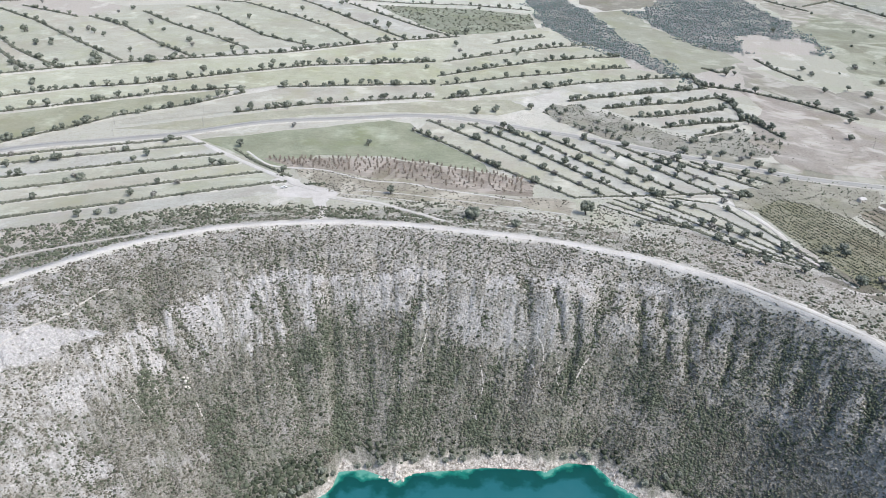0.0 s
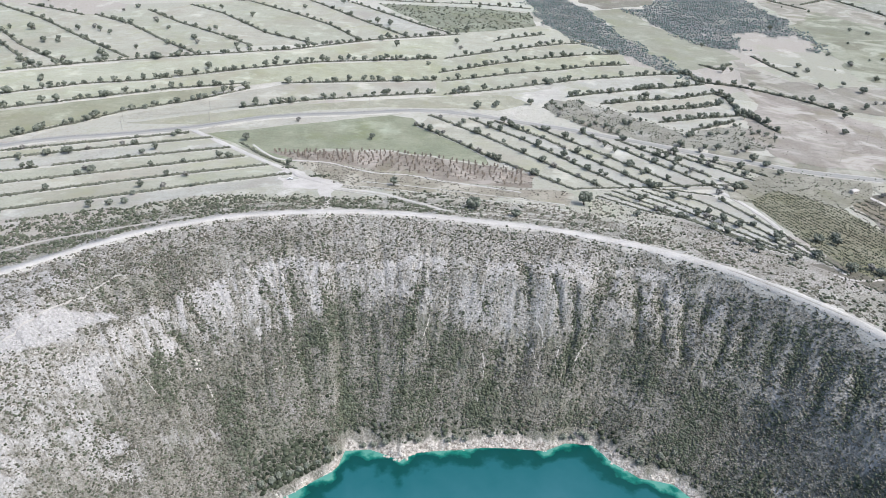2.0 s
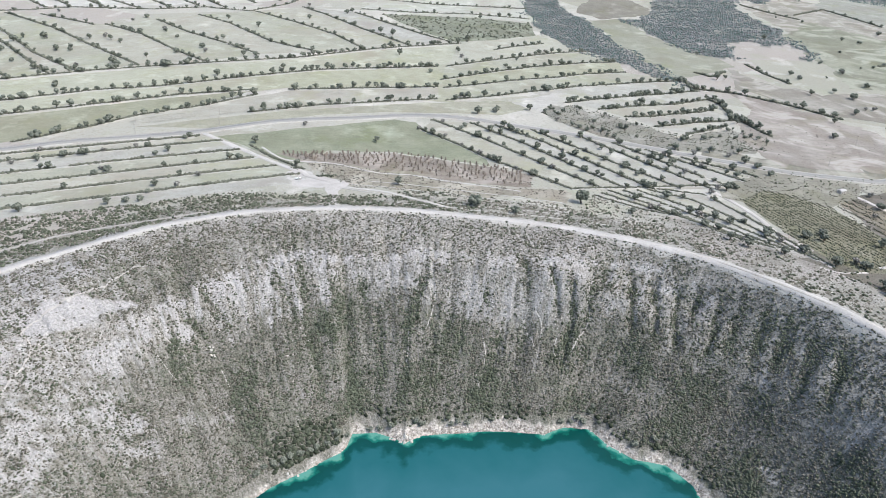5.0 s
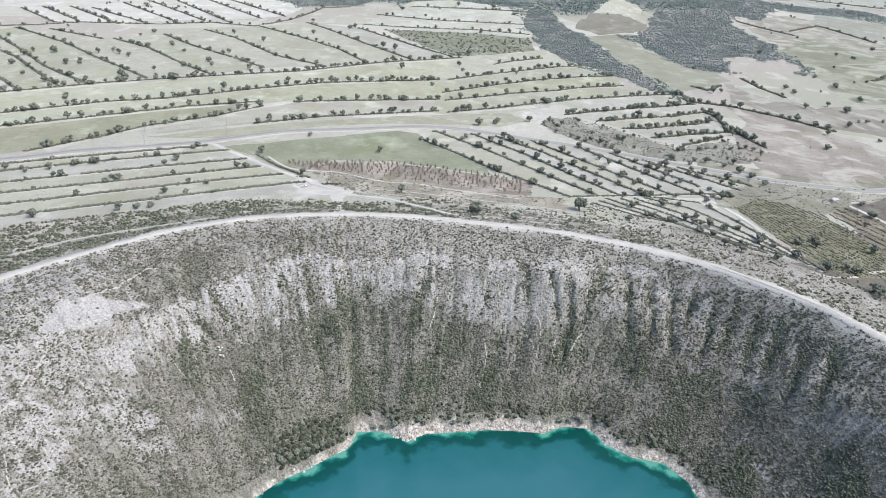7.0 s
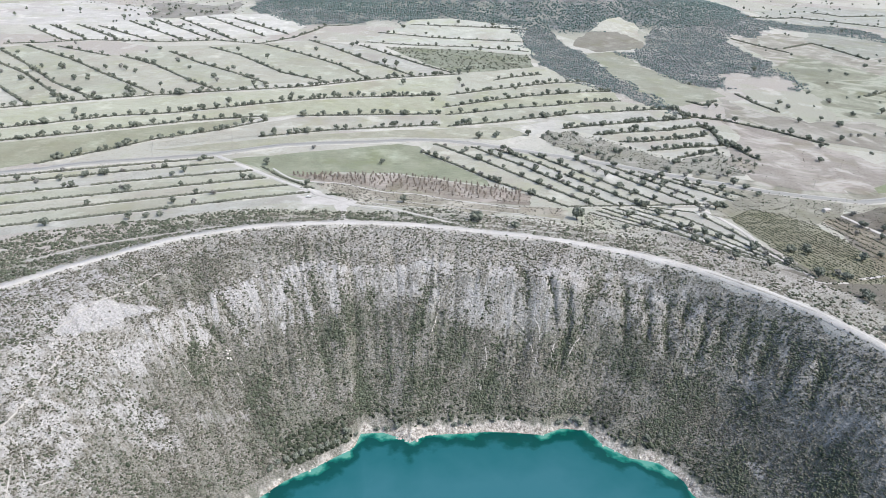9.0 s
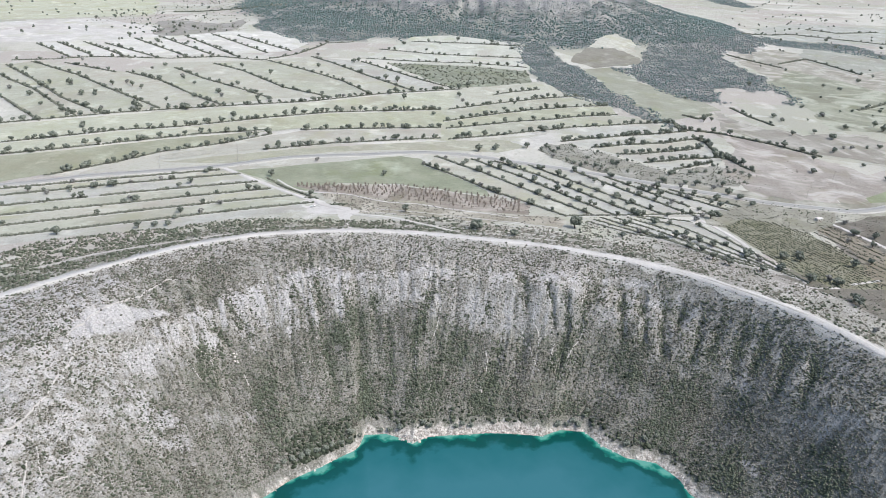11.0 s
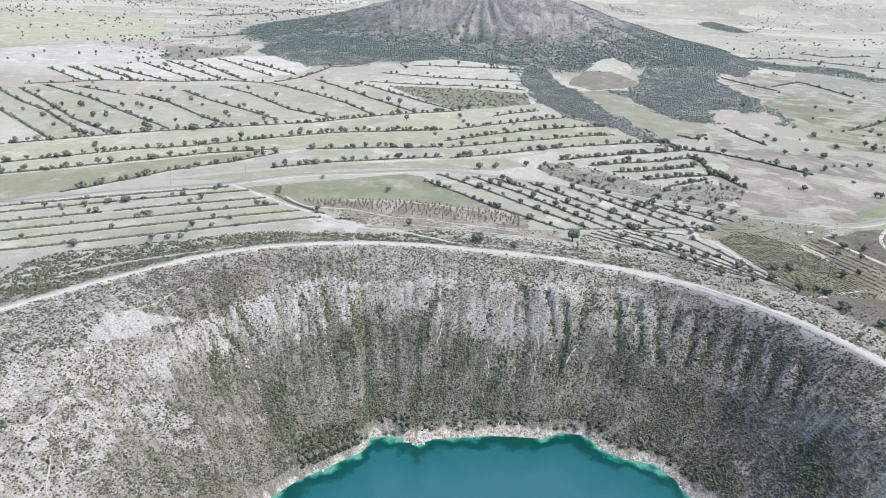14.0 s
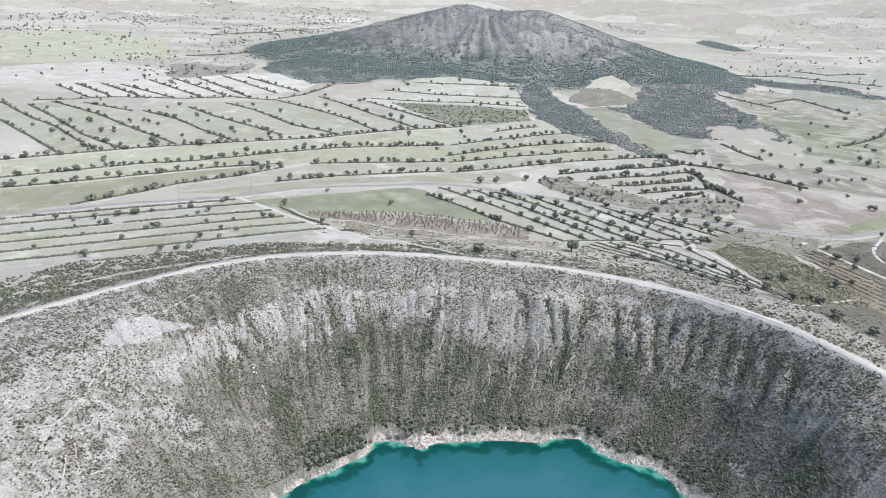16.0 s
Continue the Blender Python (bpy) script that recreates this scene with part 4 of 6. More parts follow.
def on_grid(table, x, y):
    """A value of the ground's grid at a place, between its corners."""
    r, a = polar(np.asarray(x, float), np.asarray(y, float))
    deg = np.r_[np.degrees(angles), np.degrees(angles[0]) + 360]
    a = (a - deg[0]) % 360 + deg[0]
    i = np.clip(np.searchsorted(radii, r) - 1, 0, len(radii) - 2)
    j = np.clip(np.searchsorted(deg, a) - 1, 0, len(deg) - 2)
    s, t, k = np.clip((r - radii[i]) / (radii[i + 1] - radii[i]), 0, 1), (a - deg[j]) / (deg[j + 1] - deg[j]), (j + 1) % len(angles)
    return (table[i, j] * (1 - t) + table[i, k] * t) * (1 - s) + (table[i + 1, j] * (1 - t) + table[i + 1, k] * t) * s


def surface(x, y):
    return on_grid(gz, x, y)


CLIFF_TOP = [(30, .62), (40, .80), (48, .87), (56, .90), (62, .93), (66, .82), (70, .79), (75, .73), (83, .70), (89, .74), (95, .69), (101, .66), (106, .74), (111, .71), (118, .69), (124, .66), (132, .60)]
CLIFF_FOOT = [(30, .45), (45, .52), (59, .56), (68, .52), (72, .44), (82, .43), (92, .50), (102, .52), (125, .51), (132, .50)]
# bare faces: angle, share of the slope, half width in degrees, half height, strength
FACES_EAST = [(108.5, .70, 2.4, .018, 1), (105.8, .665, .9, .02, .9), (94.4, .66, 1.1, .022, .9), (90.1, .685, 1.5, .022, 1), (73.3, .685, 1.6, .02, 1), (70.1, .735, 1.8, .02, 1), (80, .46, 2.8, .02, .7), (62.2, .87, 1.6, .03, .8), (58.8, .82, 1.0, .05, .8), (56.2, .86, 1.0, .035, .9), (54.3, .80, .7, .06, .7), (41.2, .77, 1.6, .05, 0.45), (39.3, .62, 1.4, .07, 0.48), (36.3, .5, 1.4, .05, 0.42)]
FACES_WEST = [(38.4, .26, 1.8, .025, .6), (133.6, .565, 1.6, .035, .8), (131.2, .60, .8, .03, .8), (138.2, .54, 3.2, .022, .7), (136.4, .50, 2.4, .03, .6), (139.5, .44, 3.5, .03, .6), (145.5, .41, 3, .03, .6), (149.5, .37, 3, .02, .6), (151, .62, .9, .07, .9), (153.2, .56, .8, .07, .9), (155.5, .55, 1.0, .08, .8), (109, .24, 1.2, .02, .5), (122, .28, 2.2, .03, .5), (127, .30, 2, .03, .45)]
# green clefts running down the wall: angle above, share above, angle below, share below, half width in degrees
CLEFTS_EAST = [(73.0, .66, 70.9, .50, .55), (70.6, .66, 68.6, .46, .6), (66.9, .76, 67.5, .44, 1.0), (63.5, .81, 61.5, .52, .6), (61.0, .84, 58.3, .56, .6), (58.2, .85, 55.5, .56, .7), (55.7, .87, 55.4, .76, .9),
               (53.3, .92, 51.8, .57, .6), (50.7, .92, 50.1, .62, .7), (48.3, .92, 47.1, .62, .7), (45.8, .92, 44.5, .65, .8), (42.3, .87, 40.6, .54, .9), (39.2, .87, 37.3, .58, .9), (69.0, .50, 68.4, .30, .8)]
CLEFTS_WEST = [(107.3, .68, 106.9, .49, .6), (103.1, .59, 101.5, .49, .6), (89.3, .65, 92.1, .39, .9), (92.1, .4, 92.8, .10, .6), (81.5, .55, 80.3, .47, .6), (77.6, .73, 75.1, .52, .6), (99.0, .57, 98.7, .45, .5), (111.0, .64, 108.6, .49, .6),
               (123.7, .61, 120.5, .5, .7), (120.0, .63, 117.8, .51, .7), (84.0, .45, 84.8, .10, .6), (78.4, .42, 79.0, .08, .9), (101.5, .48, 100.5, .10, .8), (107.2, .47, 106.0, .2, .7), (96.5, .46, 96.0, .2, .7), (75.0, .44, 75.6, .12, .8)]
# thickets of greener scrub: angle, share of the slope, half width in degrees, half height
GREENS = [(117.7, .32, 2.2, .12), (118.1, .18, 1.8, .09), (100.5, .15, 2.6, .10), (88.7, .18, 2.4, .10), (86.6, .36, 1.6, .10), (79.1, .18, 2.2, .12), (65.5, .11, 2.8, .06), (68.3, .36, 2.4, .08), (59.3, .43, 2.2, .10),
          (51.2, .43, 3.0, .10), (51.4, .19, 3.0, .10), (41.4, .20, 3.0, .10), (30.3, .38, 3.0, .12), (103.5, .46, 2.4, .06), (109.3, .11, 2.0, .05), (43.6, .50, 2.0, .12), (125.1, .47, 2.0, .07)]


def crinkle(a, u):
    return layered(a * 1.1 + 9, u * 22, 4) - 0.5, layered(a * 1.3 + 70, u * 18 + 31, 4) - 0.5


def cleft(a, u):
    """1 in the dark green clefts of the wall, 0 off them."""
    da, du = crinkle(a, u)
    total = np.zeros_like(a)
    for a0, u0, a1, u1, w in CLEFTS_EAST + CLEFTS_WEST:
        line = a0 + (a1 - a0) * (u0 - u) / (u0 - u1)
        total = np.maximum(total, np.exp(-((a + 1.2 * da - line) / w) ** 2) * (0.6 + 0.4 * ramp01((du + 0.12) / 0.2)) * ramp01((u0 + 0.04 - u) / 0.08) * ramp01((u - u1 + 0.05) / 0.1))
    return total


def greenness(a, u):
    """How green and thick the scrub grows on the wall, beyond the usual."""
    da, du = crinkle(a, u)
    total = 0 * a
    for ga_, gu_, wa_, wu in GREENS:
        total = np.maximum(total, ramp01(1.5 - np.sqrt(((a + 6 * da - ga_) / wa_) ** 2 + ((u + 0.2 * du - gu_) / wu) ** 2)))
    return total


def open_ground(a, u):
    """How bare the soil lies between the shrubs of the wall: pale near the rim, on the cliffs and on the western shoulder, hidden lower down."""
    da, du = crinkle(a, u)
    foot = np.interp(a, *zip(*CLIFF_FOOT))
    base = 0.12 + (0.38 + 0.34 * ramp01((a - 58) / 16)) * ramp01((u + 0.12 * du - foot + 0.04) / 0.10)
    west = 0.5 * ramp01((a + 22 * da + 30 * (u - 0.4) - 128) / 14)
    olive = np.maximum(ramp01(1.6 - np.hypot((a + 4 * da - 123) / 8, (u + 0.2 * du - 0.76) / 0.09)), 0.7 * ramp01(1.5 - np.hypot((a + 4 * da - 109) / 7, (u + 0.2 * du - 0.82) / 0.07)))
    ribs = 0.45 * ramp01((layered(a * 1.5 + 3 * da, u * 3 + 11) - 0.5) / 0.14)
    return np.clip(np.maximum(base, west) - 0.55 * olive - 0.35 * greenness(a, u) + ribs * (base < 0.4) * 0.5, 0, 1)


def long_scar(a, u):
    """The long smooth bare face on the crater's western shoulder."""
    da, du = crinkle(a, u)
    b, v = a + 1.2 * da, u + 0.03 * du
    high = np.interp(b, (128, 131.1, 133.8, 136.3, 138.7, 140.4), (.662, .705, .73, .735, .722, .68))
    low = np.interp(b, (128, 131.5, 134.2, 136.4, 138.4, 140.4), (.648, .652, .63, .614, .616, .63))
    return ramp01((high - v) / 0.012 + 0.5) * ramp01((v - low) / 0.012 + 0.5) * (b > 128) * (b < 140.6)


def rockiness(x, y):
    """How much bare tuff shows on the crater's wall."""
    u, a = wall_share(x, y), polar(x, y)[1]
    wob = layered(a * 0.5 + 5, u * 6) - 0.5
    da, du = crinkle(a, u)
    high, low = np.interp(a, *zip(*CLIFF_TOP)) + 0.10 * du + 0.05 * wob, np.interp(a, *zip(*CLIFF_FOOT)) + 0.16 * wob + 0.10 * du
    band = ramp01((high - u) / 0.022) * ramp01((u - low) / 0.07 + 0.3) * (a < 136 + 4 * wob)
    band *= (0.6 + 0.4 * ramp01((a - 50) / 20)) * (1 - 0.32 * ramp01((103 - a) / 6))
    bent = a + 3.2 * (layered(a * 0.22, u * 2.6) - 0.5) + 1.6 * (layered(a * 0.9 + 30, u * 9) - 0.5)
    ribs = ramp01((0.5 * value_noise(bent * 1.7, u * 7) + 0.5 * value_noise(bent * 3.9 + 60, u * 17) - 0.20 - 0.3 * (gully(a, u) - 0.3)) / 0.26)
    broken = ramp01((layered(x / 5, y / 5 + u * 9, 5) - 0.36) / 0.22)
    crown = ramp01((0.06 - (high - u)) / 0.05) * ramp01((value_noise(a * 0.55 + 3, u * 3) - 0.35) / 0.2)
    west = ramp01((a + 18 * wob - 126) / 12) * ramp01((u + 0.3 * wob - 0.12) / 0.2)
    bare = 0.16 + 0 * u
    for fa, fu, wa_, wu, s in FACES_EAST + FACES_WEST:
        d = np.sqrt(((a + 2.2 * da - fa) / wa_) ** 2 + ((u + 0.06 * du - fu) / wu) ** 2)
        bare = np.maximum(bare, s * ramp01((1.25 - d) / 0.4) * (0.55 + 0.45 * broken))
    top = 0.36 * ramp01((u - high) / 0.03) * broken
    speckled = 0.72 * west * (0.35 + 0.65 * broken)
    lower = 0.30 * ramp01((u - 0.08) / 0.2) * ribs * broken
    rib_noise = 0.65 * value_noise(bent * 1.15 + 21, u * 3.5) + 0.35 * value_noise(bent * 3.1 + 8, u * 13)
    east_ribs = 0.55 * ramp01((77 - a) / 8) * ramp01((u + 0.2 * wob - 0.42) / 0.12) * ramp01((0.97 - u) / 0.05) * ramp01((rib_noise - 0.46) / 0.14) * (0.5 + 0.5 * broken)
    inner_verge = 0.5 * ramp01((u - 0.95) / 0.03) * broken
    total = np.maximum(band * (0.22 + 0.85 * ribs + 0.4 * crown) * (0.55 + 0.45 * broken), np.maximum(speckled, np.maximum(np.maximum(lower, east_ribs), np.maximum(top, inner_verge))))
    total = np.maximum(total, bare * (u > 0.1)) * (1 - 0.5 * cleft(a, u))
    under = np.exp(-(((a - 135) / 4.5) ** 2 + ((u - 0.595 - 0.004 * (a - 135)) / 0.022) ** 2))
    return np.clip(np.maximum(total * (1 - 0.8 * under), 0.8 * long_scar(a, u)), 0, 1)


gz = ground_shape(gx, gy)
bare_rock, g_cleft, g_gully = rockiness(gx, gy), cleft(gdeg, gu), gully(gdeg, gu)
rock = np.where(gu < 1.02, bare_rock, 0.2 * ramp01((95 - gr + np.interp(gdeg, *zip(*RIM))) / 40) * ramp01((78 - gdeg) / 12) * layered(gx / 9, gy / 9, 5))
belt_edge = 26 + 24 * ramp01((100 - gdeg) / 10) * ramp01((gdeg - 55) / 10) + 22 * ramp01((gdeg - 95) / 30) + 14 * (layered(gx / 40, gy / 40) - 0.5)
rim_out = gr - np.interp(gdeg, *zip(*RIM))
belt = ramp01((belt_edge - rim_out) / 14) * (gu >= 1)
wooded = np.zeros_like(gx)
def warped(x, y, poly):
    """Inside an outline that a wood's edge follows unevenly."""
    return inside(x + 46 * (layered(x / 38, y / 38) - 0.5), y + 60 * (layered(x / 38 + 40, y / 38) - 0.5), poly)


for name, poly in WOODS.items():
    wooded = np.maximum(wooded, warped(gx, gy, poly))
wooded = np.maximum(wooded, ramp01((ghill - 8) / 8))
litter = np.where(gu < 1.0, 1.0, np.maximum(0.85 * np.maximum(belt, ramp01((100 - rim_out) / 30) * ramp01((70 - gdeg) / 10)) * (0.4 + 0.9 * layered(gx / 12, gy / 12)), 0 * wooded))
litter = np.where((gu > 0.985) & (gu < 1.02), 0.4, litter)
crust_top = 0.046 + 0.11 * (layered(gdeg * 0.7, gu * 9, 5) - 0.5) - 0.03 * ramp01((gdeg - 103) / 3)
crust = ramp01((crust_top - gu) / 0.02) * (gu < 0.3)
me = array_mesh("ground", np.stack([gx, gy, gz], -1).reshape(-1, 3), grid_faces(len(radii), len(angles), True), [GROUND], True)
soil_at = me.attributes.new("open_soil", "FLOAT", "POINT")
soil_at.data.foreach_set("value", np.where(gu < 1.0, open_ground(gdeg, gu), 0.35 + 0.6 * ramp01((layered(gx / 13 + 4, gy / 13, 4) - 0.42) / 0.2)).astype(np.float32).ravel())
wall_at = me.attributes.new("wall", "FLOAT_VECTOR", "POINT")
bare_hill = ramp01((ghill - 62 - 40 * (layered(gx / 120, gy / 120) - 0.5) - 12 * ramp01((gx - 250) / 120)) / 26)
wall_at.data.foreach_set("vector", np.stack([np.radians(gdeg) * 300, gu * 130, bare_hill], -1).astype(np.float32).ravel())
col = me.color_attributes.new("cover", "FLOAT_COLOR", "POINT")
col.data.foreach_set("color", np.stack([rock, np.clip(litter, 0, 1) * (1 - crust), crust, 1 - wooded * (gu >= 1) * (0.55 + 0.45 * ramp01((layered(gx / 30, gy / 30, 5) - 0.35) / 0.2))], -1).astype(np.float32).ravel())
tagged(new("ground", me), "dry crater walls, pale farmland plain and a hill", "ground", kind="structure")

# the lake
wa = np.radians(np.arange(0, 360, 0.5))
edge = np.interp(np.degrees(wa), *zip(*SHORE)) + 5
share = np.concatenate([np.linspace(0, 0.7, 8), np.linspace(0.74, 1, 28)])
wr = share[:, None] * edge[None]
wx, wy = CENTRE_X + wr * np.cos(wa), CENTRE_Y + wr * np.sin(wa)
me = array_mesh("water", np.stack([wx, wy, np.full_like(wx, LAKE_Z)], -1).reshape(-1, 3), grid_faces(len(share), len(wa), True), [WATER], True)
dep = me.attributes.new("depth", "FLOAT", "POINT")
dep.data.foreach_set("value", np.clip((edge[None] - 5 - wr) / 60, 0, 1).astype(np.float32).ravel())
tagged(new("water", me), "still teal crater lake with turquoise shallows", "lake", kind="structure")


# ---- roads, tracks and fields ----
def way(name, points, width, lift, look_of, label, ragged=0.0, step=4.0):
    v, f = ribbon(smoothed(points, step), width, lift, ragged)
    return tagged(new(name, array_mesh(name, v, f, [look_of], True)), label, "road", kind="structure")


rim_line = [(CENTRE_X + np.interp(a, *zip(*RIM)) * math.cos(radians(a)), CENTRE_Y + np.interp(a, *zip(*RIM)) * math.sin(radians(a))) for a in range(-30, 212, 4)]
way("road", rim_line, 11, 0.12, VERGE, "bare trodden verge of the rim road", 2.2)
way("road", rim_line, 5.6, 0.25, DIRT, "pale dirt road along the crater's rim", 0.6)
way("road_shoulder", HIGHWAY[14:], 58, 0.085, field_material("shoulder grass", *FIELD_LOOKS["roadside"], 1.0), "rough brown grass on both sides of the country road", 0.9)
way("road", HIGHWAY, 14, 0.25, VERGE, "bare gravel verge of the country road", 0.3)
way("road", HIGHWAY, 8.0, 0.45, ASPHALT, "grey two-lane asphalt country road")
for pts, width, label in ((TRACK, 5.5, "white dirt track from the road to the rim"), (TRACK2, 2.8, "sandy track along the orchard"), (TRACK3, 4, "sandy track through scrub"),
                          (TRACK4, 3, "narrow dirt track"), (TRACK5, 4.5, "dirt drive to a small house"), (TRACK6, 1.7, "narrow track behind the rim"),
                          (TRACK8, 3.5, "white dirt path by the road"), (TRACK9, 3.0, "short pale dirt path"), (TRACK7, 4.5, "pale grassy track between hedges"), (TRAIL, 0.75, "trodden white footpath on the crater's shoulder"), (TRAIL2, 0.6, "trodden white footpath")):
    way("track", pts, width, 0.16 if width > 2.5 else 0.3, DIRT if width > 2.5 else FOOTPATH, label, 0.9 if width > 2.5 else 1.6, 3.0 if width > 2.5 else 1.5)


for pts in RILLS:
    v, f = ribbon(smoothed(pts, 1.5), 0.6, 0.12, 1.8)
    tagged(new("rill", array_mesh("rill", v, f, [FOOTPATH], True)), "thin pale washed-out rill on the crater's wall", "rill", kind="structure")


def field(poly, look_of, label, lift=0.12, cell=14.0, ragged=7.0):
    """A field laid over the ground inside an outline, a hand high at its edge."""
    p = np.asarray(poly, float)
    out = []
    for a, b in zip(p, np.roll(p, -1, 0)):
        k = max(1, int(np.hypot(*(b - a)) / cell))
        out.append(a + (b - a) * np.linspace(0, 1, k, endpoint=False)[:, None])
    e = np.vstack(out)
    for grain, reach in ((18, ragged), (70, 1.6 * max(0, ragged - 8))):
        e += (np.stack([layered(e[:, 0] / grain, e[:, 1] / grain), layered(e[:, 1] / grain + 50, e[:, 0] / grain)], -1) - 0.5) * reach
    bm = bmesh.new()
    loop = [bm.verts.new((x, y, 0)) for x, y in e]
    face = bm.faces.new(loop)
    bmesh.ops.triangulate(bm, faces=[face])
    size = max(np.ptp(e[:, 0]), np.ptp(e[:, 1]))
    for axis in (0, 1):
        lo, hi = e[:, axis].min(), e[:, axis].max()
        for c in np.arange(lo + cell, hi, max(cell, size / 24)):
            co, no = (Vector((c, 0, 0)), Vector((1, 0, 0))) if axis == 0 else (Vector((0, c, 0)), Vector((0, 1, 0)))
            bmesh.ops.bisect_plane(bm, geom=bm.verts[:] + bm.edges[:] + bm.faces[:], plane_co=co, plane_no=no)
    xy = np.array([v.co[:2] for v in bm.verts])
    for v, z in zip(bm.verts, surface(xy[:, 0], xy[:, 1])):
        v.co.z = z + lift
    bmesh.ops.recalc_face_normals(bm, faces=bm.faces[:])
    if sum(f.normal.z for f in bm.faces) < 0:
        bmesh.ops.reverse_faces(bm, faces=bm.faces[:])
    me = bpy.data.meshes.new("field")
    bm.to_mesh(me), bm.free()
    me.materials.append(look_of)
    return tagged(new("field", me), label, "field", kind="structure")


SOFT = ("plain_east", "bleached", "rosy", "dun", "meadow", "far_strip", "far_strip2", "left_meadow", "pink", "greyslope", "fallow", "pasture", "brown", "thicket", "pale_tongue", "tan_top", "tan_low")
FIELD_WORDS = {"join": "faded grass between two rows of terraces", "verge_field": "pale grass strip above the country road", "upper_terrace": "pale upper terrace beside the gully", "plain_east": "eroded grey-brown plain below the hill", "pasture": "dry brown pasture outside the rim", "thicket": "grey-brown rough ground between fields", "green": "green short-grass field beside the road", "orchard": "brown tilled orchard ground", "fallow": "fallow sandy ground with weeds",
               "agave": "brown ground planted with agave rows", "brown": "bare brown field", "long": "long pale stubble field", "olive": "olive-green grazing field",
               "pale_tongue": "pale stubble field beside the gully", "tan_top": "pale clearing on the hill's foot", "tan_low": "bare brown clearing on the hill's foot",
               "centre": "white-dry fields under the hill", "bleached": "bleached bare soil beside the road", "white_far": "bleached narrow fields far off, paler for haze", "pink": "bare pinkish soil", "greyslope": "grey bare slope",
               "darkgreen": "dark weedy field full of shrubs", "rosy": "eroded rosy-grey soil", "dun": "dun eroded field", "meadow": "faded green meadow on the plain",
               "lawn": "bright green patch by the road", "far_strip": "pale fields far off", "far_strip2": "dun fields far off", "roadside": "rough brown ground beside the road", "ridge_white": "bleached clearing on the hill's shoulder", "ridge_pale": "pale clearing on the hill's shoulder", "stubble_band": "long faded stubble band", "tan_band": "dry tan field above the road", "grass_band": "faded grass field between hedges", "left_meadow": "faded meadow with scattered trees"}
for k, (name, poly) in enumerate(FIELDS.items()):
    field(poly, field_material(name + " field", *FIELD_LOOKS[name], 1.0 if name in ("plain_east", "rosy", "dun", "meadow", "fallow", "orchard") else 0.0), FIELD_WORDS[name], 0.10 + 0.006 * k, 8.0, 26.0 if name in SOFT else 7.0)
field(PARKING, DIRT, "bare white parking ground at the track's end", 0.14, 2.0, 14.0)
field(SPILL, DIRT, "bare white soil worn between the parking ground and the rim", 0.17, 1.5, 7.0)


def strips(rows, looks, label, lift=0.1):
    """The fields between neighbouring hedge rows."""
    for k, (a, b) in enumerate(zip(rows, rows[1:])):
        field([*a, *b[::-1]], STRIPS[looks[k % len(looks)]], label, lift + 0.007 * (k % 3))


strips(HEDGES_WEST, [2, 1, 0, 2, 0], "pale narrow terrace between hedge banks")
field([*HEDGES_WEST[-1], (-113, 498), (-229, 436), (-335, 402), (-440, 352)], STRIPS[1], "white-dry narrow terrace above the scrub", 0.13)
strips(HEDGES_EAST, [2, 2, 1, 2, 1, 1, 1, 2], "pale narrow terrace between tree rows")
strips(HEDGES_SOUTH_EAST[:7], [1, 2, 1, 1, 2, 1], "short terrace below the track")
strips(HEDGES_NORTH_EAST, [3, 0, 3, 0], "pale terrace between tree rows")
strips([HEDGES_NORTH_EAST[-1][2:]] + HEDGES_TERRACE[:5], [1, 1, 2, 1, 1], "short pale terrace between shaggy hedges", 0.12)
strips(HEDGES_NORTH[:4] + HEDGES_NORTH[5:], [0, 2, 0, 2, 0, 2, 0, 2, 1], "long stubble strip between sloping hedges", 0.08)


def banks(rows, width, side):
    """The bare bank under each hedge, a hand higher than the field."""
    for row in rows:
        p = resample(row, 3.0)
        p = p + np.stack([0 * p[:, 0], np.full(len(p), side)], -1)
        v, f = ribbon(p, width, 0.3, 1.7)
        tagged(new("terrace_bank", array_mesh("terrace_bank", v, f, [BANK], True)), "bare pale earth bank of a terrace", "bank", kind="structure")


for rows, width, side in ((HEDGES_WEST, 3.6, -1.6), (HEDGES_EAST, 3.0, -1.3), (HEDGES_SOUTH_EAST, 3.0, -1.5), (HEDGES_MIDDLE, 3.6, -1.8), (HEDGES_NORTH_EAST, 3.6, -1.8), (HEDGES_TERRACE[:5], 3.0, -1.6), (HEDGES_NORTH, 3.4, -1.5), (HEDGES_FAR, 4.0, -1.8)):
    banks(rows, width, side)


# low ledges across the fallow ground
banks(LEDGES, 1.9, 0)


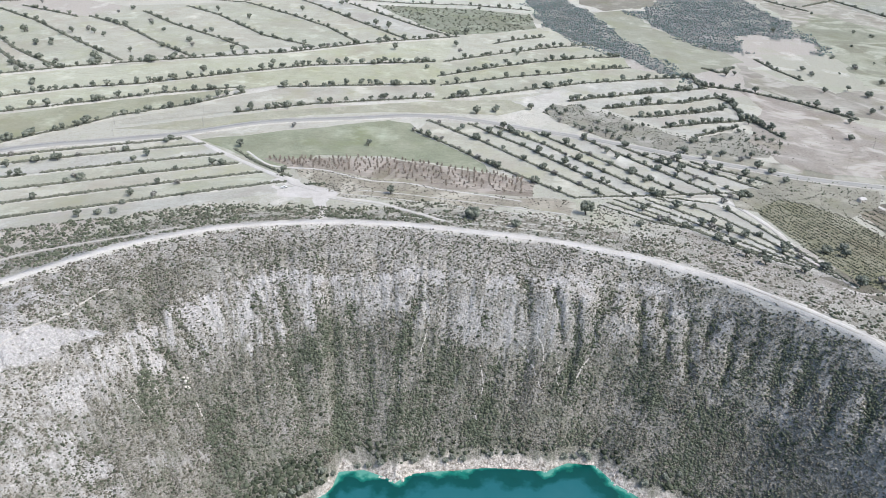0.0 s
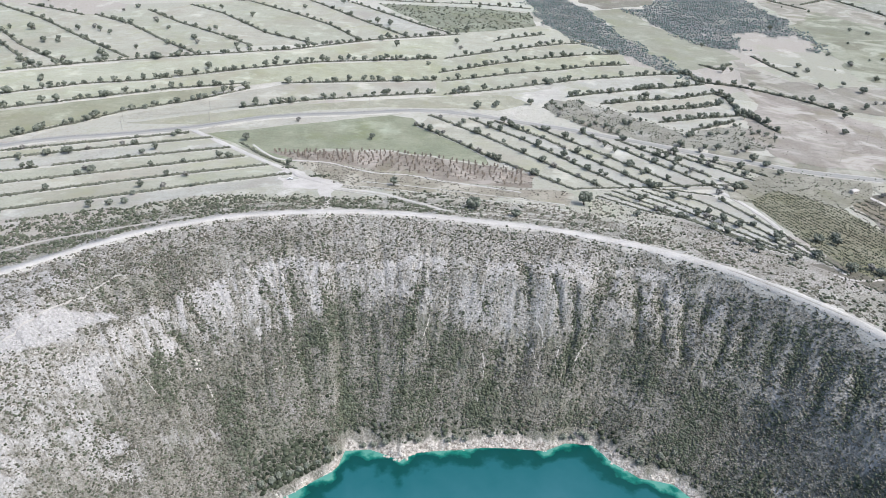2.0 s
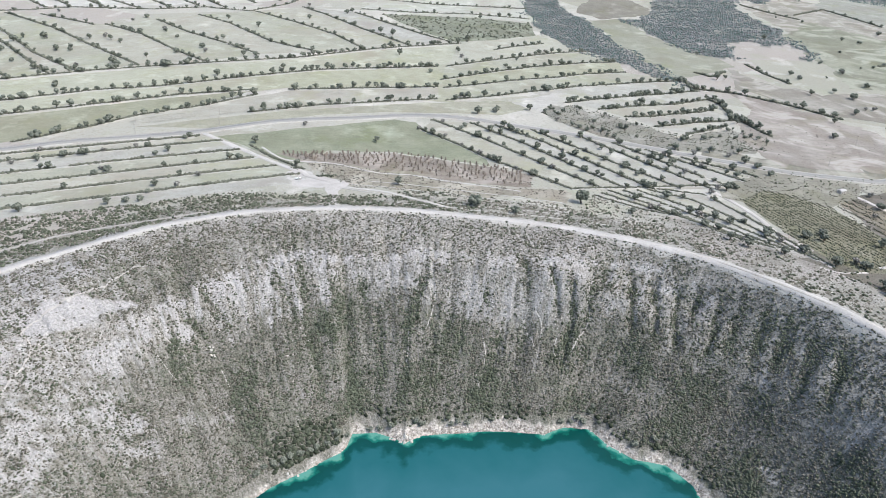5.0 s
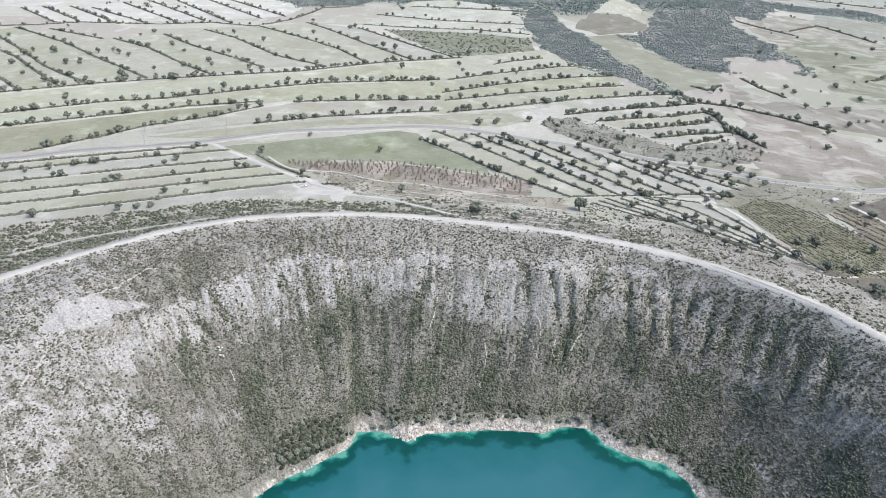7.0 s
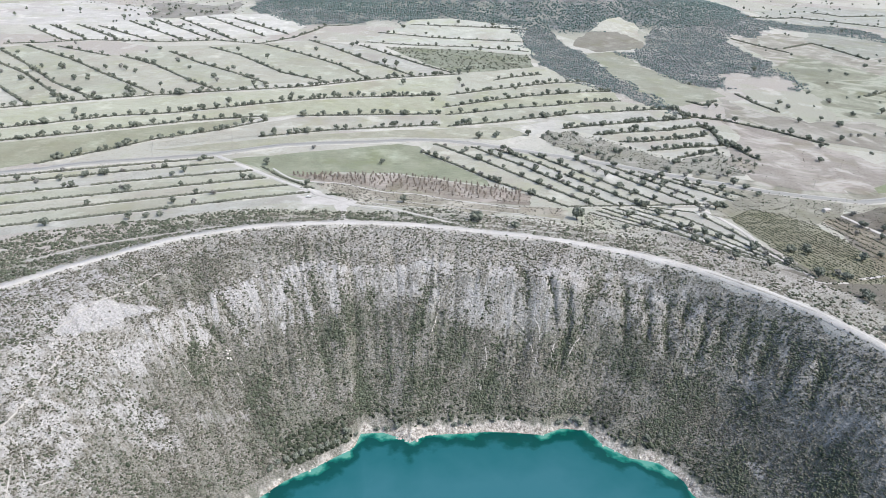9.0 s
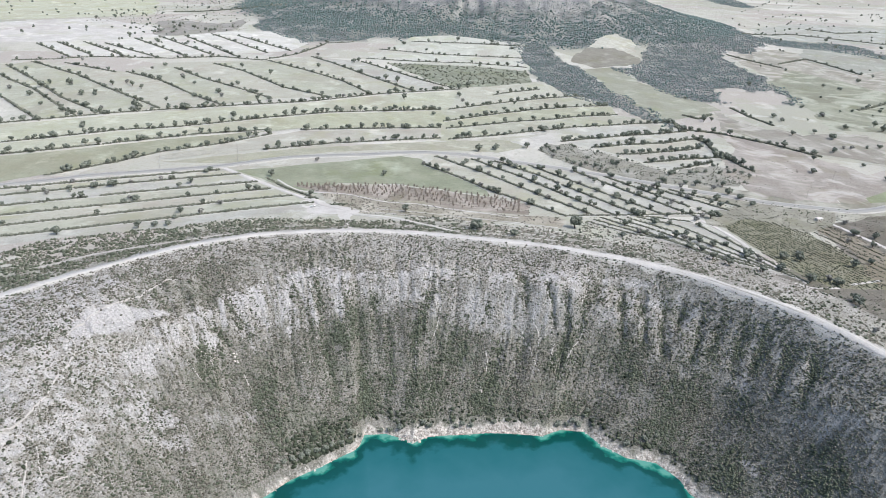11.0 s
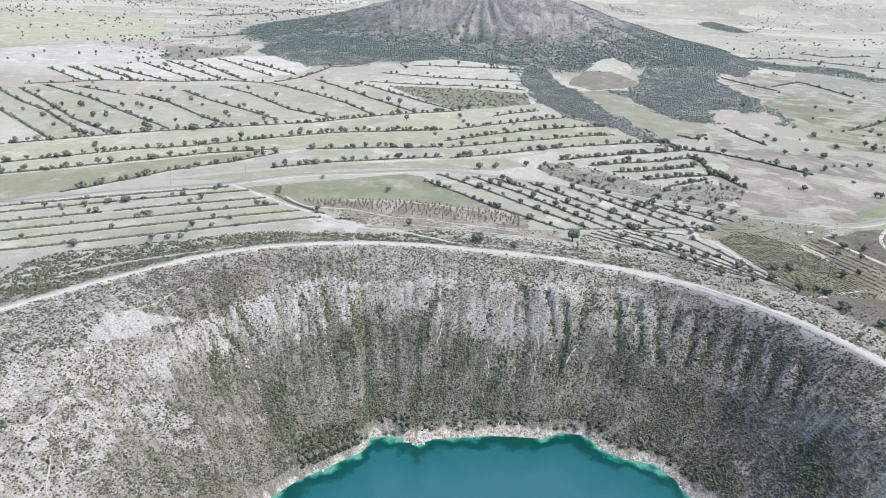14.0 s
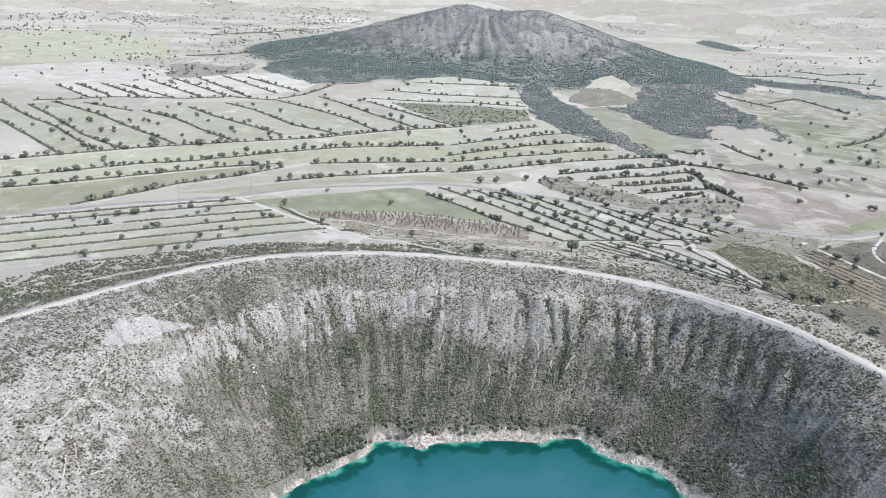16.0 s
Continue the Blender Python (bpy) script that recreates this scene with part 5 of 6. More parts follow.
# ---- trees ----
def tree_shape(seed, height, spread, count, low=0.28):
    """Corners and triangles of a juniper: trunk with limbs, and a crown of ragged leaf clumps."""
    rng = np.random.default_rng(seed)
    tv, tf = [], []

    def limb(a, b, r0, r1, sides=6):
        a, b = np.array(a, float), np.array(b, float)
        d = (b - a) / np.linalg.norm(b - a)
        n = np.cross(d, (0.3, 0.9, 0.2))
        n /= np.linalg.norm(n)
        m = np.cross(d, n)
        base = len(tv)
        for p, r in ((a, r0), (b, r1)):
            for k in range(sides):
                w = 6.2832 * k / sides
                tv.append(p + r * (math.cos(w) * n + math.sin(w) * m))
        for k in range(sides):
            q = (k + 1) % sides
            tf.append((base + k, base + q, base + sides + q)), tf.append((base + k, base + sides + q, base + sides + k))

    fork = height * 0.25
    lean = rng.normal(0, 0.06 * height, 2)
    limb((0, 0, -0.6), (lean[0], lean[1], fork), 0.05 * height, 0.036 * height, 8)
    for k in range(6):
        w = 1.05 * k + rng.random() * 0.6
        reach = spread * (0.35 + 0.3 * rng.random())
        limb((lean[0], lean[1], fork * (0.8 + 0.2 * rng.random())), (reach * math.cos(w), reach * math.sin(w), height * (0.5 + 0.25 * rng.random())), 0.022 * height, 0.01 * height)
    limb((lean[0], lean[1], fork), (0, 0, height * 0.8), 0.03 * height, 0.01 * height)
    lobes = rng.normal(0, 1, (6, 3))
    lobes *= (0.34 / np.linalg.norm(lobes, axis=1))[:, None]
    way_out = rng.normal(0, 1, (count, 3))
    pick = lobes[rng.integers(0, 6, count)] + way_out / np.linalg.norm(way_out, axis=1)[:, None] * (0.2 + 0.35 * rng.random((count, 1)))
    centre = np.array([0, 0, height * (low + 1) / 2])
    pts = centre + pick * np.array([spread, spread, height * (1 - low) / 2])
    pts[:, 2] = np.maximum(pts[:, 2], height * (low - 0.1))
    size = spread * (0.13 + 0.12 * rng.random(count))
    cv, cf = clumps(pts, size, 0.9, 0.28, rng=rng)
    return np.array(tv), np.array(tf), cv, cf


VARIANTS = [tree_shape(11, 6.6, 3.9, 110, 0.16), tree_shape(12, 5.6, 4.2, 110, 0.12), tree_shape(13, 7.0, 3.5, 100, 0.2), tree_shape(14, 4.6, 3.3, 90, 0.1), tree_shape(15, 6.2, 3.2, 80, 0.22), tree_shape(16, 4.8, 3.0, 60, 0.12)]
CROWN_LOOKS = [LEAF] * 5 + [PALE_LEAF]


def tree_thing(shape, label, x, y, scale, turn, leaf=LEAF):
    """A tree of its own: a trunk and a crown under one root."""
    tv, tf, cv, cf = shape
    root = new("tree")
    part("trunk", array_mesh("trunk", tv, tf, [BARK]), root, "grey-brown bark")
    part("crown", array_mesh("crown", cv, cf, [leaf], True), root)
    root.matrix_basis = tree_pose(x, y, scale, turn)
    return tagged(root, label, "tree", "field trees")


def tree_pose(x, y, scale, turn):
    return pose(x, y, float(surface(x, y)), 0, 0, turn) @ Matrix.Scale(scale, 4)


WORDS = ["rounded dark green juniper tree on dry ground", "wide low juniper tree on a hedge bank", "tall dark juniper tree on a field's edge",
         "small bushy tree beside a field", "thin-crowned tree on a dry bank", "pale grey half-bare tree on a terrace bank"]
FIRST = [None] * len(VARIANTS)


def plant(x, y, scale=None, kind=None):
    k = int(RNG.integers(0, len(VARIANTS))) if kind is None else kind
    s, turn = scale or 0.8 + 0.5 * RNG.random(), RNG.random() * 360
    if FIRST[k] is None:
        FIRST[k] = tree_thing(VARIANTS[k], WORDS[k], x, y, s, turn, CROWN_LOOKS[k])
        return FIRST[k]
    made = copy_thing(FIRST[k], Matrix())
    made.matrix_basis = tree_pose(x, y, s, turn)
    return made


for x, y in LONE_TREES:
    if (x, y) != LONE_TREES[1]:
        plant(x, y, 1.0 + 0.3 * RNG.random())
for x, y in NORTH_TREES + NORTH_TREES_EAST + PLAIN_TREES:
    plant(x, y, 1.15 + 0.5 * RNG.random())
for x, y in LANE_TREES:
    plant(x, y, 0.95 + 0.4 * RNG.random())
plant(19.8, 453.3, 1.7, 1), plant(50.6, 439.3, 1.1, 1)
tree_thing(tree_shape(21, 13.0, 6.6, 190, 0.12), "big dense dark green tree by the rim's fields", *LONE_TREES[1], 1.0, 40)


def along(rows, every, spread=1.5, rng=RNG):
    """Places at uneven steps along hedge rows."""
    out = []
    for row in rows:
        p = resample(row, 0.7)
        k = 0.0
        length = 0.7 * len(p)
        while (k := k + every * (0.25 + 1.5 * rng.random())) < length:
            x, y = p[min(int(k / 0.7), len(p) - 1)]
            out.append((x + rng.normal(0, spread), y + rng.normal(0, spread)))
    return out


for rows, every, size in ((HEDGES_WEST, 60, 0.8), (HEDGES_EAST, 18, 1.05), (HEDGES_SOUTH_EAST, 34, 0.85)):
    for x, y in along(rows, every):
        plant(x, y, size * (0.7 + 0.6 * RNG.random()))
for x, y in SHORE_TREES:
    plant(x, y, 0.6 + 0.4 * RNG.random(), 3)


def grove(name, label, places, sizes, dense=30):
    """Far trees that nobody could count, in one mesh."""
    vs, fs, ids, base = [], [], [], 0
    for (x, y), s in zip(places, sizes):
        tv, tf, cv, cf = VARIANTS[int(RNG.integers(0, len(VARIANTS)))]
        w = RNG.random() * 6.283
        rot = np.array([[math.cos(w), -math.sin(w), 0], [math.sin(w), math.cos(w), 0], [0, 0, 1]]) * s
        at = np.array([x, y, float(surface(x, y))])
        keep = np.random.default_rng(len(vs)).permutation(len(cv) // 12)[: dense]
        cvk = cv.reshape(-1, 12, 3)[keep]
        mid = cvk.mean(1, keepdims=True)
        cvk = (mid + (cvk - mid) * (75 / dense) ** 0.4).reshape(-1, 3)
        cfk = (ICO_FACES[None] + 12 * np.arange(len(keep))[:, None, None]).reshape(-1, 3)
        for v, f, m in ((tv[:16], tf[:16], 1), (cvk, cfk, 0)):
            vs.append(v @ rot.T + at), fs.append(f + base), ids.append(np.full(len(f), m))
            base += len(v)
    me = array_mesh(name, np.vstack(vs), np.vstack(fs), [LEAF, BARK], True, np.concatenate(ids))
    return tagged(new(name, me), label, "trees", kind="stuff")


rows_mid, rows_north = along(HEDGES_MIDDLE, 11), along(HEDGES_NORTH, 17)
grove("tree_rows", "rows of round dark trees on the hedge banks", rows_mid, 0.9 + 0.6 * RNG.random(len(rows_mid)))
grove("tree_rows", "scattered dark trees along sloping hedges", rows_north, 0.6 + 0.6 * RNG.random(len(rows_north)))
rows_north_east = along(HEDGES_NORTH_EAST, 13) + along(HEDGES_TERRACE, 8.5) + along(HEDGES_GULLY, 12)
grove("tree_rows", "round dark trees crowding the terraces below the hill", rows_north_east, 0.8 + 0.75 * RNG.random(len(rows_north_east)), 40)
rows_far = along(HEDGES_FAR, 22) + along(HEDGES_PLAIN, 30)
grove("tree_rows", "trees along far field hedges", rows_far, 0.65 + 0.6 * RNG.random(len(rows_far)), 16)


def strew(count, box, chance, rng):
    """Random places in a box, kept by a chance map."""
    x, y = rng.uniform(box[0], box[1], count), rng.uniform(box[2], box[3], count)
    keep = rng.random(count) < chance(x, y)
    return x[keep], y[keep]


rng = np.random.default_rng(31)
lx, ly = strew(3000, (-1900, -480, 1350, 3900), lambda x, y: 0.15 + 0.9 * (layered(x / 220, y / 220) > 0.52), rng)
rx, ry = strew(2200, (440, 2400, 800, 3900), lambda x, y: (x > 0.3 * (y - 850) + 450) * (0.12 + 0.75 * (layered(x / 200 + 9, y / 200) > 0.56)), rng)
far_places = list(zip(np.r_[lx, rx], np.r_[ly, ry]))
far_places = [p for p in far_places if hill_height(*p) < 4]
grove("scattered_trees", "trees scattered over the far plain", far_places, 0.6 + 0.65 * rng.random(len(far_places)), 7)

# ---- hedges: a bank of shrubs under each row ----
def hedge(row, size, thick, label):
    p = resample(row, 0.75 * size)
    gaps = layered(p[:, 0] / 14 + 3, p[:, 1] / 14)
    p = p[gaps > 0.24]
    p = np.repeat(p, thick + 1, 0)
    p = p + RNG.normal(0, 0.55 * size, p.shape)
    r = size * (0.5 + 0.7 * RNG.random(len(p)) ** 1.6)
    return scatter("hedge", label, "hedge", p[:, 0], p[:, 1], r, HEDGE, 0.5, shape=OCTA, faces=OCTA_FACES, kind="thing")


for rows, size, thick, label in ((HEDGES_WEST, 1.45, 3, "low grey-green hedge on a terrace bank"), (HEDGES_EAST, 1.45, 2, "low hedge under a tree row"),
                                 (HEDGES_TRACK, 1.2, 2, "low hedge beside the white dirt track"), (HEDGES_SOUTH_EAST, 1.15, 2, "thick overgrown hedge on a terrace"), (HEDGES_MIDDLE, 1.5, 2, "long grey-green hedge between fields"),
                                 (HEDGES_NORTH_EAST, 1.5, 2, "dense hedge under round trees"), (HEDGES_TERRACE, 1.6, 3, "shaggy hedge on a short terrace"), (HEDGES_GULLY, 1.9, 3, "thick hedge along the dry gully"), (HEDGES_NORTH, 1.6, 2, "sloping hedge between stubble strips"),
                                 (HEDGES_FAR, 1.7, 1, "thin grey-green hedge between far fields"), (HEDGES_PLAIN, 2.0, 2, "hedge across the open plain")):
    for row in rows:
        tagged(hedge(row, size, thick, label), group="field hedges")

# ---- scrub on the crater's walls and outer slope ----
rng = np.random.default_rng(41)


def on_wall(count):
    a = np.radians(rng.uniform(24, 162, count))
    r = np.sqrt(rng.uniform(150 ** 2, 350 ** 2, count))
    x, y = CENTRE_X + r * np.cos(a), CENTRE_Y + r * np.sin(a)
    u = wall_share(x, y)
    ok = (u > 0.03) & (u < 0.985)
    return x[ok], y[ok], u[ok], np.degrees(a)[ok]


x, y, u, a = on_wall(360000)
bare, deep, cut, lush = on_grid(bare_rock, x, y), on_grid(g_cleft, x, y), on_grid(g_gully, x, y), greenness(a, u)
open_here = open_ground(a, u)
tuft = ramp01((layered(x / 6, y / 6, 3) - 0.36) / 0.26)
drift = ramp01((layered(x / 24 + 8, y / 24, 3) - 0.36) / 0.25)
stripe = ramp01((layered(a * 2.4 + 5, u * 8, 3) - 0.34) / 0.3)
density = (2.05 - 1.3 * open_here * (1 - 0.4 * ramp01((a - 124) / 10))) * (0.35 + 0.65 * tuft) * (0.7 + 0.4 * drift) * (0.6 + 0.6 * stripe) * (1 - 0.68 * bare) * (0.8 + 0.4 * cut) + 1.35 * deep * (0.45 + 0.55 * ramp01((u - 0.35) / 0.12)) + 0.5 * lush + 0.22 * ramp01((68 - a) / 14) * (1 - bare)
keep = (rng.random(len(x)) < np.clip(density / 2.6, 0, 1) * (1 - 0.96 * long_scar(a, u)) * (1 - 0.4 * ramp01((u - 0.87) / 0.07))) & (u > 0.075 - 0.03 * ramp01((a - 103) / 3))
x, y, u, a, bare, deep, lush, open_here = x[keep], y[keep], u[keep], a[keep], bare[keep], deep[keep], lush[keep], open_here[keep]
size = (0.38 + 0.75 * rng.random(len(x)) ** 2.2) * (1.0 - 0.2 * bare) * (1 + 0.25 * deep + 0.15 * lush)
green = rng.random(len(x)) < np.clip(0.40 - 0.06 * open_here + 1.0 * (layered(x / 30, y / 30) - 0.5) + 0.5 * deep + 0.5 * lush, 0.08, 0.96)
scatter("crater_scrub", "grey-green shrubs covering the crater's wall", "shrubs", x[green], y[green], size[green], SHRUB, 0.4, shape=OCTA, faces=OCTA_FACES)
scatter("crater_scrub", "dry brown shrubs and grass on the crater's wall", "shrubs", x[~green], y[~green], 0.95 * size[~green], DRY_SHRUB, 0.35, shape=OCTA, faces=OCTA_FACES)
x, y, u, a = on_wall(110000)
keep = (rng.random(len(x)) < 0.75 * layered(x / 9, y / 9) * (1 - 0.95 * long_scar(a, u)) * (1 - 0.6 * on_grid(bare_rock, x, y))) & (u > 0.07)
scatter("crater_tufts", "dry grass tufts between the shrubs of the crater's wall", "grass", x[keep], y[keep], 0.2 + 0.3 * rng.random(keep.sum()) ** 2, DRY_SHRUB, 0.3, shape=DOME, faces=DOME_FACES)
x, y, u, a = on_wall(14000)
keep = (rng.random(len(x)) < 0.07 * (layered(x / 26, y / 26) > 0.5) * (0.2 + on_grid(g_gully, x, y)) * (u < 0.6) + 0.22 * on_grid(g_cleft, x, y) + 0.2 * greenness(a, u)) & (u > 0.09) & (on_grid(bare_rock, x, y) < 0.5)
scatter("crater_bushes", "larger dark green bushes low on the wall", "bushes", x[keep], y[keep], 0.7 + 0.8 * rng.random(keep.sum()) ** 2.2, BUSH, 0.4)

# scrub belt outside the rim road
a = np.radians(rng.uniform(15, 165, 75000))
out = rng.uniform(5, 100, 75000)
r = np.interp(np.degrees(a), *zip(*RIM)) + out
x, y = CENTRE_X + r * np.cos(a), CENTRE_Y + r * np.sin(a)
reach = 26 + 26 * ramp01((100 - np.degrees(a)) / 10) * ramp01((np.degrees(a) - 55) / 10) + 30 * ramp01((np.degrees(a) - 95) / 25) + 40 * ramp01((np.degrees(a) - 118) / 14)
keep = (rng.random(len(x)) < 0.95 * np.clip(3.4 * layered(x / 9, y / 9) - 0.85, 0, 1) * np.maximum(ramp01((reach + 10 - out) / 18), 0.5 * (np.degrees(a) < 72)) * (1 - 0.4 * ramp01((90 - np.degrees(a)) / 8)))
for px, py in BARE_PATCHES:
    keep &= ((x - px) / 5.5) ** 2 + ((y - py) / 3.4) ** 2 > 1
for track in (TRACK, TRACK3, TRACK6):
    for px, py in resample(track, 2.0):
        keep &= np.hypot(x - px, y - py) > 3.2
for poly in ([(122, 503), (184, 530), (232, 522), (258, 450), (275, 396), (236, 419), (190, 455), (155, 474)], FIELDS["orchard"], PARKING, [*HEDGES_WEST[-1], (-113, 498), (-229, 436), (-335, 402), (-440, 352)]):
    keep &= ~inside(x, y, poly)
x, y = x[keep], y[keep]
half = rng.random(len(x)) < 0.5 - 0.28 * ramp01((90 - polar(x, y)[1]) / 8) + 0.8 * (layered(x / 20 + 4, y / 20) - 0.5)
radius = 0.42 + 1.15 * rng.random(len(x)) ** 2.2
scatter("rim_scrub", "dense grey-green scrub outside the rim road", "shrubs", x[half], y[half], radius[half], SHRUB, 0.35, shape=OCTA, faces=OCTA_FACES)
scatter("rim_scrub", "dry grey-brown scrub outside the rim road", "shrubs", x[~half], y[~half], 0.8 * radius[~half], DRY_SHRUB, 0.35, shape=DOME, faces=DOME_FACES)

# ---- woods on the hill and in the gully ----
rng = np.random.default_rng(51)


def wood_places(count, box, chance):
    x, y = rng.uniform(box[0], box[1], count), rng.uniform(box[2], box[3], count)
    k = rng.random(count) < chance(x, y)
    return x[k], y[k]


def hill_chance(x, y):
    c = ramp01((hill_height(x, y) - 9) / 10) * (0.25 + 0.9 * layered(x / 45, y / 45)) * (y < 2420)
    for name in ("tan_top", "tan_low", "centre", "pale_tongue", "ridge_white", "ridge_pale"):
        c = c * ~inside(x, y, FIELDS[name])
    return c


x, y = wood_places(120000, (-950, 950, 1250, 2430), hill_chance)
height = hill_height(x, y)
low_wood = rng.random(len(x)) < 0.12 + 0.88 * ramp01((62 + 40 * (layered(x / 120, y / 120) - 0.5) + 12 * ramp01((x - 250) / 120) - height) / 26)
radius = np.where(low_wood, 1.1 + 2.3 * rng.random(len(x)) ** 2.2, 0.8 + 1.1 * rng.random(len(x)) ** 2.5)
for mask, look_of, label in ((low_wood, HAZED_WOOD, "low dark green scrub wood covering the hill's foot"), (~low_wood, HILL_BRUSH, "thin pale brush on the hill's upper slopes")):
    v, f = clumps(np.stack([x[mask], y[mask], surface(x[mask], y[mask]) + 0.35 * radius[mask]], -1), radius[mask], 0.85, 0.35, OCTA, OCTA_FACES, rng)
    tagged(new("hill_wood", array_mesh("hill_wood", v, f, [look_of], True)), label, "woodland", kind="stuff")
x, y = wood_places(9000, (-950, 950, 1250, 2200), lambda x, y: hill_chance(x, y) * (hill_height(x, y) < 75) * np.clip(3 * layered(x / 70 + 30, y / 70) - 1.1, 0, 1))
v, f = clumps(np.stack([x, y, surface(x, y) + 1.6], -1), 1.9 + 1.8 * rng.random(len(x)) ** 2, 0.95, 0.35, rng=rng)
tagged(new("hill_trees", array_mesh("hill_trees", v, f, [HAZED_WOOD], True)), "rounded dark green trees standing in the hill's scrub", "woodland", kind="stuff")
for name, count, size in (("gully", 20000, 0.85), ("foot", 24000, 0.9), ("east", 46000, 0.95), ("tail", 5000, 1.1), ("ridge", 3500, 1.2)):
    p = np.array(WOODS[name])
    box = (p[:, 0].min(), p[:, 0].max(), p[:, 1].min(), p[:, 1].max())
    x, y = wood_places(count, box, lambda x, y: warped(x, y, WOODS[name]) * (0.35 + 0.8 * layered(x / 30, y / 30)))
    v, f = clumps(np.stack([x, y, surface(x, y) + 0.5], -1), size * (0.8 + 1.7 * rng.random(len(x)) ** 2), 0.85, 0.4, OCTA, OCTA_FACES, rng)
    tagged(new("wood", array_mesh("wood", v, f, [HAZED_WOOD, HILL_BRUSH], True, (rng.random(len(x)) < {"foot": 0.25, "east": 0.5, "gully": 0.45}.get(name, 0.3)).repeat(len(OCTA_FACES)))), "dark scrub wood in the gully and at the hill's foot", "woodland", kind="stuff")
x, y = wood_places(900, (-150, 140, 1080, 1300), lambda x, y: inside(x, y, FIELDS["darkgreen"]))
scatter("field_shrubs", "shrubs crowding a weedy field", "shrubs", x, y, 1.0 + 1.4 * rng.random(len(x)) ** 2, HEDGE, 0.4)


# ---- orchard saplings ----
rng = np.random.default_rng(61)


def sapling(x, y, s):
    root = new("sapling")
    v, f = [], []
    for k in range(5):
        for z, r in ((-0.3, 0.07), (1.6, 0.04)):
            v.append((r * math.cos(1.2566 * k), r * math.sin(1.2566 * k), z))
    for k in range(5):
        a, b = 2 * k, 2 * ((k + 1) % 5)
        f += [(a, b, b + 1), (a, b + 1, a + 1)]
    part("stem", array_mesh("stem", v, f, [BARK]), root)
    g = np.random.default_rng(5)
    cv, cf = clumps(np.stack([g.normal(0, 0.3, 16), g.normal(0, 0.3, 16), 0.7 + 2.6 * g.random(16)], -1), 0.2 + 0.2 * g.random(16), 1.2, 0.4, rng=g)
    part("crown", array_mesh("crown", cv, cf, [RUST_LEAF]), root, "dry pinkish-brown leaves")
    root.matrix_basis = tree_pose(x, y, s, 0)
    return tagged(root, "thin dry pinkish-brown sapling in an orchard row", "sapling", "orchard saplings")


outline = np.array(FIELDS["orchard"])
top_edge, low_edge = resample(outline[[0, 1, 2, 3]], 1.0), resample(outline[[8, 7, 6, 5, 4]], 1.0)
first_sapling = None
for row, count in ((0.02, 44), (0.14, 40), (0.26, 40), (0.38, 40), (0.5, 36), (0.62, 32), (0.76, 26), (0.9, 20)):
    for k in range(count):
        q = (k + rng.uniform(-0.3, 0.3)) / count
        if not 0.02 < q < 0.97 or rng.random() < 0.1:
            continue
        p = top_edge[int(q * (len(top_edge) - 1))] * (1 - row) + low_edge[int(q * (len(low_edge) - 1))] * row
        s = 0.95 + 0.5 * rng.random()
        if first_sapling is None:
            first_sapling = sapling(p[0], p[1], s)
        else:
            copy_thing(first_sapling, Matrix()).matrix_basis = tree_pose(p[0], p[1], s, rng.random() * 360)
for row in (0.1, 0.28, 0.44, 0.6, 0.77):
    n_row = 150
    q = rng.random(n_row)
    p = np.array([top_edge[int(t * (len(top_edge) - 1))] * (1 - row) + low_edge[int(t * (len(low_edge) - 1))] * row for t in q]) + rng.normal(0, 0.7, (n_row, 2))
    scatter("orchard_weeds", "dry weeds between the orchard rows", "weeds", p[:, 0], p[:, 1], 0.3 + 0.5 * rng.random(n_row) ** 2, DRY_SHRUB if row != 0.44 else RUST_LEAF, 0.3, shape=OCTA, faces=OCTA_FACES)

# ---- agave rows ----
field_poly = np.array(FIELDS["agave"])
lead, across = np.array([0.400, -0.916]), np.array([0.916, 0.400])
av, af = [], []
for i in range(-40, 40):
    for k in range(-140, 140):
        p = np.array([285.0, 460.0]) + across * (i * 4.4 + rng.normal(0, 0.25)) + lead * (k * 1.5 + rng.normal(0, 0.3))
        if rng.random() < 0.8 and (inside(p[0], p[1], field_poly) or (inside(p[0], p[1], FIELDS["brown"]) and i % 2 == 0)):
            base, z, s = len(av), float(surface(p[0], p[1])) + 0.1, 1.15 + 0.8 * rng.random()
            for leaf in range(7):
                w = 0.9 * leaf + rng.random()
                d, n2 = np.array([math.cos(w), math.sin(w)]), np.array([-math.sin(w), math.cos(w)])
                tip = p + d * s * (0.5 + 0.5 * rng.random())
                av += [(*(p + n2 * 0.14 * s), z), (*(p - n2 * 0.14 * s), z), (*(p + d * 0.35 * s), z + 0.45 * s), (*tip, z + s * (0.6 + 0.5 * rng.random()))]
                o = base + 4 * leaf
                af += [(o, o + 2, o + 3), (o + 1, o + 3, o + 2), (o, o + 1, o + 2)]
tagged(new("agave_rows", array_mesh("agave_rows", av, af, [AGAVE])), "rows of grey-green agave plants in brown soil", "agave", kind="stuff")

